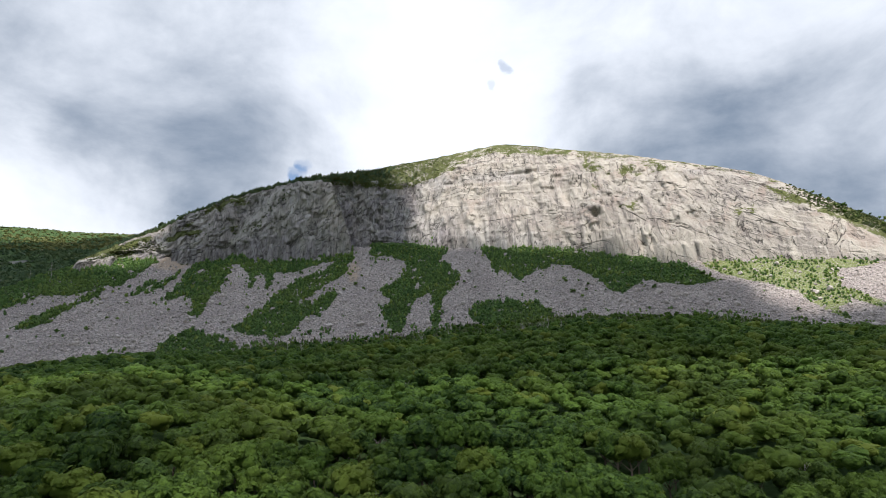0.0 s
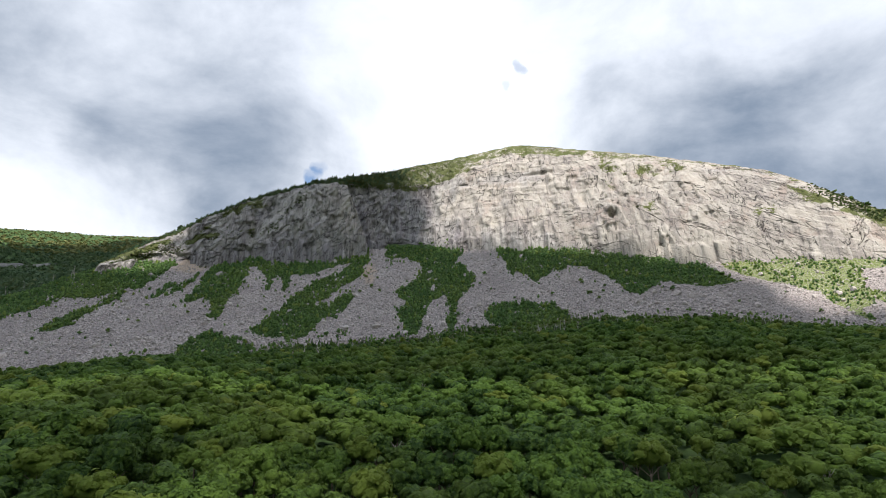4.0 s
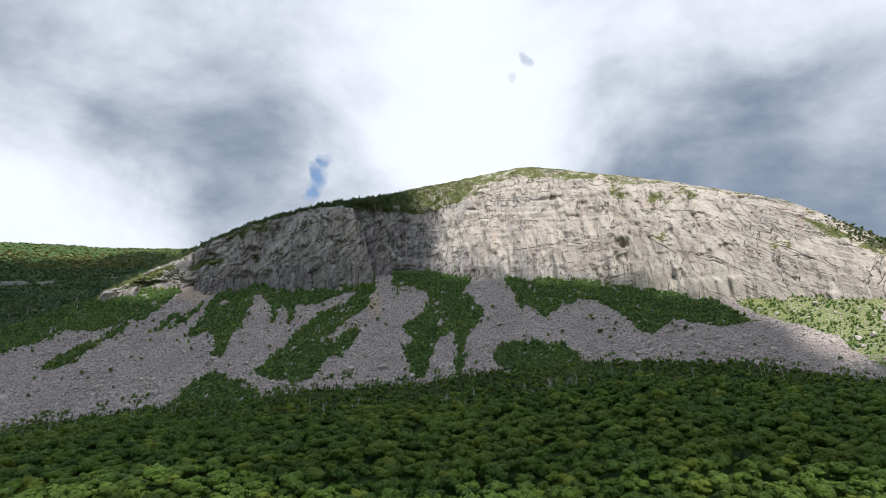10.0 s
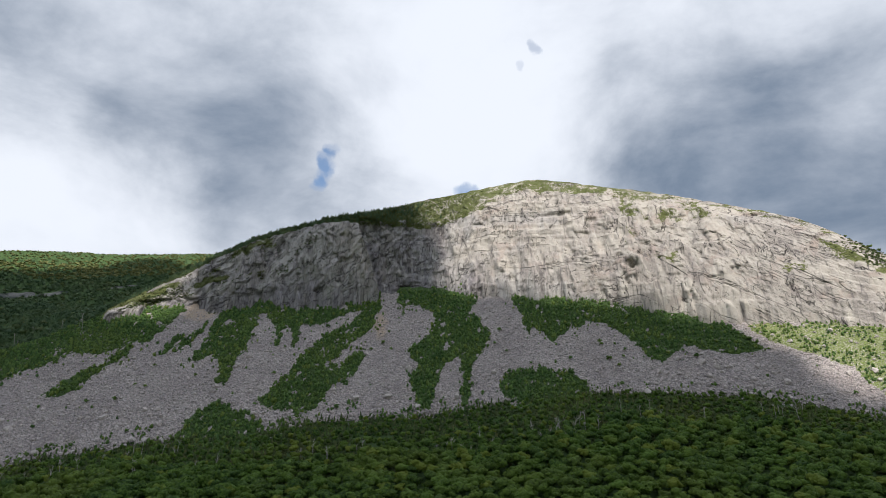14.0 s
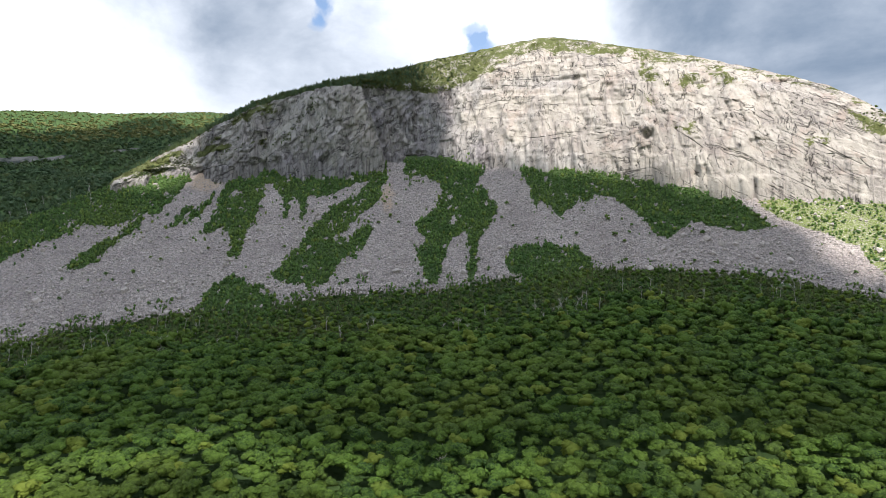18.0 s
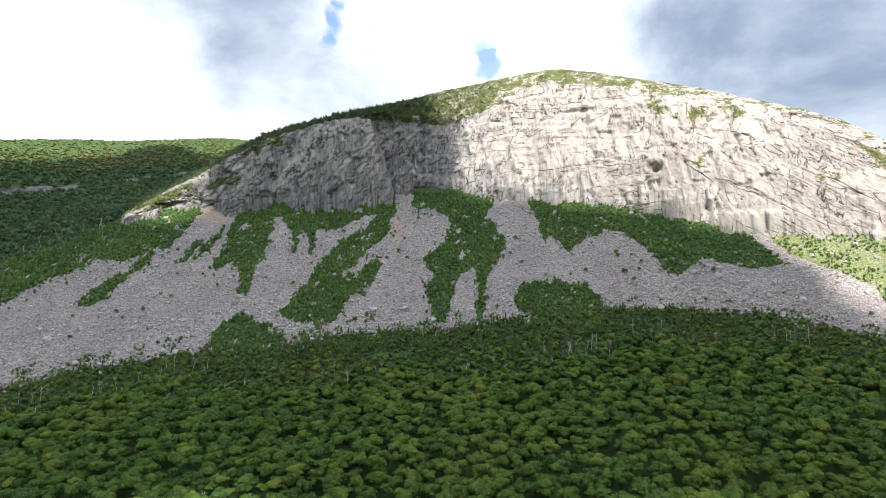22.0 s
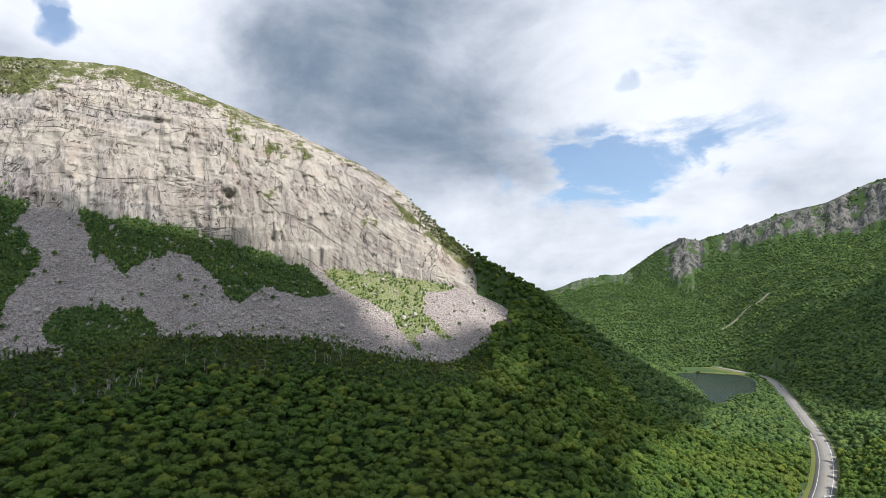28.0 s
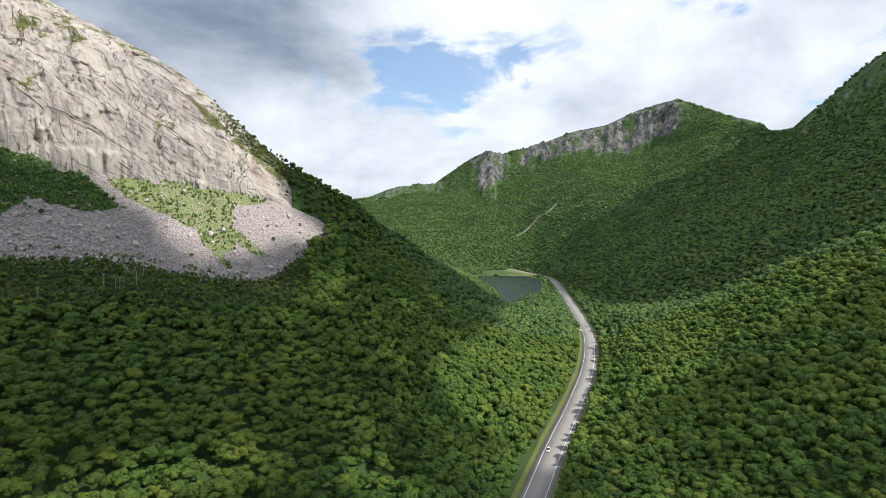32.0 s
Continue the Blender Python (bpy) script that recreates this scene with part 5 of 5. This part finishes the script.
def plant_rim():
    """Krummholz on the green slope above the buttress and along the ledges of the left end."""
    cx, cy, cz, ct, ca = (v.ravel() for v in CLIFF)
    dice = RNG.random(len(cx))
    slope = (ct > 1.02) & (ct < 1.98) & (dice < 0.2 * smooth(2, -4.5, ca + 6 * (fbm(cx / 9, cy / 9, 61) - 0.5)) * smooth(-30, -24, ca))
    ledge = (ct > 0.25) & (ct < 1.1) & (ca < -17) & (fbm((0.8 * cx + 0.6 * cz) / 26, (0.8 * cz - 0.6 * cx) / 9, 123) > 0.57) & (dice < 0.16)
    east = (ct > 0.95) & (ca > 33) & (dice < 0.3 * smooth(33, 37, ca))
    ok = slope | ledge | east
    x, y, z = cx[ok], cy[ok], cz[ok]
    size = RNG.uniform(0.5, 1.2, len(x))
    ob = scatter_mesh("rim_krummholz", SHRUBS, x, y, z + 0.2, size, size * RNG.uniform(0.6, 1.2, len(x)), SCRUB, RNG)
    tagged(ob, "dark stunted spruce scrub along the cliff's rim", "shrubs", kind="stuff")
    ok = (ct > 1.0) & (ct < 1.95) & (RNG.random(len(cx)) < 0.16 * smooth(-4, -9, ca + 4 * (fbm(cx / 9, cy / 9, 65) - 0.5)))
    x, y, z = cx[ok], cy[ok], cz[ok]
    size = RNG.uniform(2.0, 4.2, len(x))
    ob = scatter_mesh("rim_spruces", SPRUCES, x, y, z - 0.3, size * 1.3, size, SPRUCE, RNG)
    tagged(ob, "low dark spruces along the top of the buttress", "trees", kind="stuff")


plant_rim()


def stone(rng):
    v, f = ICO1
    w = v * (1 + 0.55 * (rng.random((len(v), 1)) - 0.5)) * rng.uniform(0.7, 1.2, 3)
    return w, f


STONES = [stone(RNG) for k in range(8)]


def strew_boulders():
    x, y, r, a = polar_spots(RNG, -47, 46, 300, 500, 2.2)
    q, a, r = section(x, y)
    ok = (q > 1.98) & (q < 3.0) & (a < 45.5) & (RNG.random(len(x)) < 0.85) & ~in_any(a, q, THICKETS) & ~(in_any(a, q, SPARSE) & (RNG.random(len(x)) < 0.75))
    x, y, q = x[ok], y[ok], q[ok]
    size = 0.42 + 0.75 * RNG.random(len(x)) ** 3 + 0.5 * smooth(2.35, 2.0, q) * RNG.random(len(x))
    ob = scatter_mesh("scree_stones", STONES, x, y, land(x, y) + rubble(np.degrees(np.arctan2(x, y)), q - 2) + 0.1, size, size * 0.8, BOULDER, RNG)
    tagged(ob, "loose angular granite blocks of the scree", "stones", kind="stuff")


strew_boulders()


# ---------------------------------------------------------------- single things
def part(name, bm, mat, parent, label=""):
    me = bpy.data.meshes.new(name)
    bm.to_mesh(me), bm.free()
    me.materials.append(mat)
    ob = new(name, me)
    ob.parent = parent
    return tagged(ob, label) if label else ob


def array_part(name, v, f, mat, parent, tint=None):
    ob = mesh_object(name, v, f, [mat], parent)
    if tint is not None:
        floats(ob, "tint", np.full(len(v), tint))
    return ob


def limb(bm, p, q, r0, r1, sides=6):
    """A tapered round limb from p to q."""
    p, q = Vector(p), Vector(q)
    turn = (q - p).to_track_quat("Z", "Y")
    rings = []
    for c, r in ((p, r0), (q, r1)):
        rings.append([bm.verts.new(c + turn @ Vector((r * math.cos(2 * math.pi * k / sides), r * math.sin(2 * math.pi * k / sides), 0))) for k in range(sides)])
    for k in range(sides):
        bm.faces.new((rings[0][k], rings[0][(k + 1) % sides], rings[1][(k + 1) % sides], rings[1][k]))
    bm.faces.new(rings[1])


def trunk_mesh(rng, height, radius):
    bm = bmesh.new()
    top = Vector((rng.uniform(-0.3, 0.3), rng.uniform(-0.3, 0.3), height * 0.62))
    limb(bm, (0, 0, -0.6), top, radius, radius * 0.6)
    for k in range(5):
        a = 2 * math.pi * k / 5 + rng.uniform(-0.4, 0.4)
        start = top * rng.uniform(0.7, 1.0)
        limb(bm, start, start + Vector((math.cos(a) * 1.7, math.sin(a) * 1.7, rng.uniform(1.2, 2.4))), radius * 0.42, radius * 0.14, 5)
    return bm


def build_near_trees():
    rng = np.random.default_rng(21)
    models = []
    for k in range(10):
        root = new("broadleaf_tree")
        tagged(root, "broadleaf tree with a full green crown in dense forest", "tree", "forest trees")
        part("trunk", trunk_mesh(rng, 9.0, 0.2), BARK, root)
        v, f = spray_crown(rng, 12, 480, 0.125, 0.33)
        crown = array_part("crown", v * (3.2, 3.2, 3.2) + (0, 0, 7.2), f, LEAF, root, tint=rng.random())
        models.append(root)
    x, y, r, a = polar_spots(rng, -36, 40, 78, 122, 4.6)
    ok = standing_alone(x, y) & open_ground(x, y)
    x, y = x[ok][:300], y[ok][:300]
    z = land(x, y)
    for k, (px, py, pz) in enumerate(zip(x, y, z)):
        m = pose(px, py, pz, 0, 0, rng.uniform(0, 360))
        s = rng.uniform(0.78, 1.18)
        ob = models[k] if k < len(models) else copy_thing(models[k % len(models)], m)
        ob.matrix_basis = m @ Matrix.Diagonal((s, s, s * rng.uniform(0.88, 1.08), 1))


build_near_trees()


def build_dead_trees():
    rng = np.random.default_rng(33)
    models = []
    for k in range(6):
        root = new("dead_tree")
        tagged(root, "bleached leafless dead birch standing above the forest", "dead tree", "dead trees")
        h = rng.uniform(8, 11)
        bm = bmesh.new()
        bend = Vector((rng.uniform(-0.8, 0.8), rng.uniform(-0.8, 0.8), h * 0.55))
        tip = bend + Vector((rng.uniform(-0.8, 0.8), rng.uniform(-0.8, 0.8), h * 0.45))
        limb(bm, (0, 0, -0.5), bend, 0.16, 0.11)
        limb(bm, bend, tip, 0.11, 0.04)
        part("trunk", bm, DEADWOOD, root)
        for j in range(5):
            bm = bmesh.new()
            s = bend.lerp(tip, rng.uniform(0.0, 0.85))
            a = rng.uniform(0, 2 * math.pi)
            e = s + Vector((math.cos(a), math.sin(a), rng.uniform(0.7, 1.6))) * rng.uniform(1.0, 2.0)
            limb(bm, s, e, 0.07, 0.025, 5)
            limb(bm, s.lerp(e, 0.5), s.lerp(e, 0.5) + Vector((rng.uniform(-0.6, 0.6), rng.uniform(-0.6, 0.6), 0.9)), 0.04, 0.015, 4)
            part("branch", bm, DEADWOOD, root)
        models.append(root)
    spots = []
    for cx, cy, n, w in ((34, 272, 12, 9), (46, 274, 8, 7), (-20, 262, 8, 14), (2, 250, 4, 16), (560, -10, 10, 22), (520, -2, 6, 25), (-130, 235, 7, 22), (60, 190, 4, 30), (-40, 180, 5, 30), (45, 105, 3, 12), (-30, 110, 3, 14), (-205, 245, 10, 20), (-165, 268, 8, 18), (-240, 232, 8, 16), (-70, 262, 6, 15), (150, 292, 6, 15), (-325, 395, 12, 22), (85, 288, 6, 12)):
        for k in range(n):
            spots.append((cx + rng.normal() * w, cy + rng.normal() * w * 0.4))
    x, y = np.array(spots).T
    z = land(x, y)
    for k in range(len(x)):
        s = rng.uniform(0.6, 1.05)
        m = pose(x[k], y[k], z[k], rng.uniform(-6, 6), rng.uniform(-6, 6), rng.uniform(0, 360))
        ob = models[k] if k < len(models) else copy_thing(models[k % len(models)], m)
        ob.matrix_basis = m @ Matrix.Scale(s, 4)


build_dead_trees()


def build_boulders():
    rng = np.random.default_rng(44)
    meshes = []
    for k in range(8):
        v, f = ICO2
        w = v * (1 + 0.3 * (rng.random((len(v), 1)) - 0.5)) * rng.uniform(0.75, 1.2, 3)
        for j in range(7):
            n = rng.normal(size=3)
            n /= np.linalg.norm(n)
            d = w @ n
            w = w - np.outer(np.maximum(d - 0.62, 0), n)
        ob = mesh_object("boulder", w, f, [BOULDER], flat=True)
        tagged(ob, "large angular pinkish grey granite boulder on the scree", "boulder", "scree boulders")
        meshes.append(ob)
    a = rng.uniform(-41, 45, 900)
    t = rng.random(900) ** 1.7
    R = at_azimuth(KNOT_R, a)
    r = R[2] + (R[3] - R[2]) * (0.01 + 0.9 * t)
    free = ~in_any(a, 2 + t, THICKETS)
    a, r = a[free][:240], r[free][:240]
    x, y = r * np.sin(np.radians(a)), r * np.cos(np.radians(a))
    z = land(x, y) + rubble(a, (r - at_azimuth(KNOT_R, a)[2]) / (at_azimuth(KNOT_R, a)[3] - at_azimuth(KNOT_R, a)[2])) - 0.3
    for k in range(len(x)):
        s = 0.9 + 1.5 * rng.random() ** 3
        m = pose(x[k], y[k], z[k] + 0.5 + 0.3 * s, rng.uniform(0, 360), rng.uniform(0, 360), rng.uniform(0, 360))
        ob = meshes[k] if k < len(meshes) else copy_thing(meshes[k % len(meshes)], m)
        ob.matrix_basis = m @ Matrix.Scale(s, 4)


build_boulders()


def build_scree_shrubs():
    rng = np.random.default_rng(55)
    models = []
    for k in range(6):
        root = new("shrub")
        tagged(root, "dark green shrub rooted among the scree blocks", "shrub", "scree shrubs")
        bm = bmesh.new()
        for j in range(4):
            b = 2 * math.pi * j / 4 + rng.uniform(-0.4, 0.4)
            limb(bm, (0, 0, -0.4), (0.6 * math.cos(b), 0.6 * math.sin(b), 1.0), 0.07, 0.03, 5)
        part("stem", bm, BARK, root)
        v, f = leafy_crown(rng, 40, 0.14, 6)
        array_part("foliage", v * (1.5, 1.5, 1.4) + (0, 0, 1.3), f, SHRUB, root, tint=rng.random() * 0.6)
        models.append(root)
    # the lone bushes on the gully's cone and the wide fans, by azimuth and section
    known = [(-10.2, 2.62), (-10.0, 2.66), (-9.0, 2.6), (-9.6, 2.5), (-8.8, 2.45), (-11.4, 2.72), (-30.5, 2.47), (-33.2, 2.28), (-27.0, 2.38), (-31.8, 2.36), (-35.2, 2.3), (-38.5, 2.22), (-17.9, 2.66), (-17.4, 2.6), (-15.2, 2.7), (-14.6, 2.62), (12.3, 2.5), (14.6, 2.42), (17.0, 2.32), (2.4, 2.6), (3.0, 2.4)]
    spots = known + [(rng.uniform(-41, 40), rng.uniform(2.05, 2.75)) for k in range(40)]
    for k, (a, q) in enumerate(spots):
        R = at_azimuth(KNOT_R, np.array([a]))[:, 0]
        r = R[2] + (R[3] - R[2]) * (q - 2)
        x, y = r * math.sin(radians(a)), r * math.cos(radians(a))
        z = float(land(np.array([x]), np.array([y]))[0] + rubble(np.array([a]), np.array([q - 2]))[0])
        m = pose(x, y, z, 0, 0, rng.uniform(0, 360))
        ob = models[k] if k < len(models) else copy_thing(models[k % len(models)], m)
        ob.matrix_basis = m @ Matrix.Scale(rng.uniform(0.7, 1.3), 4)


build_scree_shrubs()


# ---------------------------------------------------------------- road furniture and cars
def along(line):
    d = np.gradient(line, axis=0)
    d /= np.linalg.norm(d, axis=1)[:, None]
    return d, np.stack([d[:, 1], -d[:, 0]], -1)


FINE_ROAD = polyline(ROAD, 3.0)
VISIBLE = FINE_ROAD[FINE_ROAD[:, 0] > -60]
YELLOW = plain("yellow_road_paint", (0.33, 0.27, 0.16), 0.7)
STEEL = plain("galvanised_steel", (0.45, 0.46, 0.47), 0.45, 0.8)
TIMBER = plain("weathered_timber", (0.2, 0.17, 0.14), 0.9)
EARTH = plain("bare_earth", (0.27, 0.235, 0.19), 0.95, 0.0, 0.6)
GRAVEL = plain("pale_gravel", (0.42, 0.40, 0.37), 0.95, 0.0, 0.5)

for name, off, mat, label in (("edge_line", -4.55, PAINT, "worn white edge line on asphalt"), ("edge_line", 4.55, PAINT, "worn white edge line on asphalt"), ("centre_line", -0.42, YELLOW, "faded yellow centre line"), ("centre_line", 0.42, YELLOW, "faded yellow centre line")):
    tagged(ribbon(name, VISIBLE, off - 0.13, off + 0.13, 0.106, mat), label, "road marking", kind="structure")


def verge(name, lo, hi, z0, z1, mat, label):
    """A grass strip beside the road, sloping from z0 to z1, with an uneven outer edge."""
    d, side = along(VISIBLE)
    wob = 1.6 * (fbm(VISIBLE[:, 0] / 25, VISIBLE[:, 1] / 25, 5) - 0.5)[:, None]
    cols = [np.column_stack([VISIBLE + side * (lo + (hi + wob - lo) * t), np.full(len(VISIBLE), z0 + (z1 - z0) * t)]) for t in (0, 0.5, 1)]
    f = grid_faces(3, len(VISIBLE))
    ob = mesh_object(name, np.stack(cols).reshape(-1, 3), f[:, ::-1] if hi > lo else f, [mat])
    tagged(ob, label, "grass verge", kind="structure")


verge("grass_verge", -6.9, -10.0, 0.02, 0.12, GRASS, "mown yellow-green grass verge beside the road")
verge("grass_verge", 6.9, 8.6, 0.02, 0.1, GRASS, "narrow grass verge beside the road")


def build_guard_rail(off, x0, x1, label):
    root = tagged(new("guard_rail"), label, "guard rail")
    i = np.where((VISIBLE[:, 0] > x0) & (VISIBLE[:, 0] < x1))[0]
    d, side = along(VISIBLE)
    line = VISIBLE[i] + side[i] * off
    rail = []
    for h, o in ((0.45, 0), (0.53, 0.05), (0.6, 0), (0.67, 0.05), (0.75, 0), (0.75, -0.04), (0.45, -0.04)):
        rail.append(np.column_stack([line - side[i] * np.sign(off) * o, np.full(len(line), 0.1 + h)]))
    mesh_object("rail", np.stack(rail).reshape(-1, 3), grid_faces(len(rail), len(line)), [STEEL], root)
    me = None
    for px, py in line[::1]:
        if me is None:
            bm = bmesh.new()
            bmesh.ops.create_cube(bm, size=1.0)
            bmesh.ops.scale(bm, vec=(0.15, 0.15, 0.95), verts=bm.verts[:])
            bmesh.ops.bevel(bm, geom=bm.edges[:], offset=0.015, affect="EDGES")
            post = part("post", bm, TIMBER, root)
            me = post.data
        else:
            post = new("post", me)
            post.parent = root
        post.location = (px, py, 0.36)


build_guard_rail(-6.4, 225, 420, "galvanised steel guard rail on timber posts beside the road")
build_guard_rail(6.4, 560, 800, "galvanised steel guard rail along the outside of the bend")

# the track that leaves the road towards the lake
TRACK = polyline([(608, 218), (622, 236), (638, 256), (648, 284), (652, 310)], 4.0)
tagged(ribbon("side_road", TRACK, -2.6, 2.6, 0.16, GRAVEL, 0.6), "pale gravel side road leading to the lake", "road", kind="structure")

def drape(name, line, half, lift, mat, label, category):
    """A strip laid over the ground, with ragged edges."""
    d, side = along(line)
    cols = []
    for k in range(5):
        w = half * (k / 2 - 1) * (0.6 + 0.8 * fbm(line[:, 0] / 9 + 7 * k, line[:, 1] / 9, 3))
        p = line + side * w[:, None]
        cols.append(np.column_stack([p, land(p[:, 0], p[:, 1]) + lift]))
    ob = mesh_object(name, np.stack(cols).reshape(-1, 3), grid_faces(5, len(line))[:, ::-1], [mat])
    tagged(ob, label, category, kind="structure")


drape("rock_slide", polyline([(1490, 752), (1535, 744), (1580, 726), (1643, 691)], 6.0), 4.0, 1.2, EARTH, "pale bare landslide track on the wooded slope", "rock slide")
meadow = polyline(MEADOW + MEADOW[:1], 8.0)[:-1]
tagged(fill_polygon("meadow", meadow, 0.12, GRASS), "yellow-green meadow between lake and road", "meadow", kind="structure")

CAR_GLASS = plain("car_glass", (0.02, 0.022, 0.025), 0.08, 0.0, 0.1)
TYRE = plain("tyre_rubber", (0.02, 0.02, 0.02), 0.9)
LAMP_RED = plain("tail_lamp", (0.35, 0.02, 0.02), 0.3)
LAMP_WHITE = plain("head_lamp", (0.8, 0.8, 0.78), 0.2)
RIM = plain("wheel_rim", (0.5, 0.5, 0.52), 0.3, 0.9)


def hull(sections):
    """A closed body from cross sections: x, half width, low, high."""
    bm = bmesh.new()
    rings = []
    for x, w, lo, hi in sections:
        rings.append([bm.verts.new(p) for p in ((x, -w, lo), (x, -w * 1.02, (lo + hi) / 2), (x, -w * 0.9, hi), (x, w * 0.9, hi), (x, w * 1.02, (lo + hi) / 2), (x, w, lo))])
    for a, b in zip(rings, rings[1:]):
        for k in range(6):
            bm.faces.new((a[k], b[k], b[(k + 1) % 6], a[(k + 1) % 6]))
    bm.faces.new(rings[0]), bm.faces.new(rings[-1][::-1])
    bmesh.ops.recalc_face_normals(bm, faces=bm.faces[:])
    bmesh.ops.bevel(bm, geom=bm.edges[:], offset=0.04, segments=2, affect="EDGES")
    return bm


def build_car(s, lane, heading, colour, label, tall=1.0, long=1.0):
    """A car on the road at s metres east-west place, in a lane."""
    d, side = along(VISIBLE)
    k = int(np.argmin(np.abs(VISIBLE[:, 0] - s)))
    p = VISIBLE[k] + side[k] * lane
    turn = math.degrees(math.atan2(d[k][1], d[k][0])) + (180 if heading < 0 else 0)
    root = tagged(new("car"), label, "car", "cars on the parkway")
    paint = plain("car_paint", colour, 0.3, 0.2, 0.08)
    part("body", hull([(-2.2 * long, 0.8, 0.35, 0.9), (-2.05 * long, 0.88, 0.25, 1.0), (1.3 * long, 0.9, 0.25, 1.0), (2.1 * long, 0.85, 0.28, 0.82), (2.25 * long, 0.75, 0.35, 0.7)]), paint, root)
    part("cabin", hull([(-2.0 * long, 0.76, 0.95, 1.0), (-1.6 * long, 0.72, 0.95, 1.42 * tall), (0.35, 0.72, 0.95, 1.46 * tall), (1.25, 0.78, 0.95, 1.0)]), CAR_GLASS, root, "dark tinted windows")
    part("roof", hull([(-1.6 * long, 0.66, 1.40 * tall, 1.45 * tall), (0.35, 0.66, 1.42 * tall, 1.5 * tall)]), paint, root)
    for wx in (-1.35 * long, 1.4 * long):
        for wy in (-0.82, 0.82):
            bm = bmesh.new()
            bmesh.ops.create_cone(bm, cap_ends=True, segments=18, radius1=0.33, radius2=0.33, depth=0.22)
            bmesh.ops.bevel(bm, geom=[e for e in bm.edges if e.calc_face_angle(0) > 1], offset=0.04, affect="EDGES")
            bmesh.ops.rotate(bm, cent=(0, 0, 0), matrix=Matrix.Rotation(radians(90), 3, "X"), verts=bm.verts[:])
            wheel = part("wheel", bm, TYRE, root)
            wheel.location = (wx, wy, 0.33)
            bm = bmesh.new()
            bmesh.ops.create_cone(bm, cap_ends=True, segments=14, radius1=0.2, radius2=0.2, depth=0.24)
            bmesh.ops.rotate(bm, cent=(0, 0, 0), matrix=Matrix.Rotation(radians(90), 3, "X"), verts=bm.verts[:])
            part("rim", bm, RIM, wheel)
    for name, lx, mat in (("headlight", 2.2 * long, LAMP_WHITE), ("tail_light", -2.18 * long, LAMP_RED)):
        for ly in (-0.6, 0.6):
            bm = bmesh.new()
            bmesh.ops.create_cube(bm, size=1.0)
            bmesh.ops.scale(bm, vec=(0.12, 0.3, 0.14), verts=bm.verts[:])
            bmesh.ops.bevel(bm, geom=bm.edges[:], offset=0.03, affect="EDGES")
            part(name, bm, mat, root).location = (lx, ly, 0.68)
    root.matrix_basis = pose(p[0], p[1], 0.1, 0, 0, turn)


build_car(279, -2.4, -1, (0.8, 0.8, 0.8), "white estate car driving on the parkway", 1.15)
build_car(424, 2.4, 1, (0.75, 0.76, 0.77), "silver hatchback driving on the parkway", 1.05, 0.95)
build_car(1010, 2.4, 1, (0.05, 0.055, 0.06), "black saloon car on the road beside the lake")
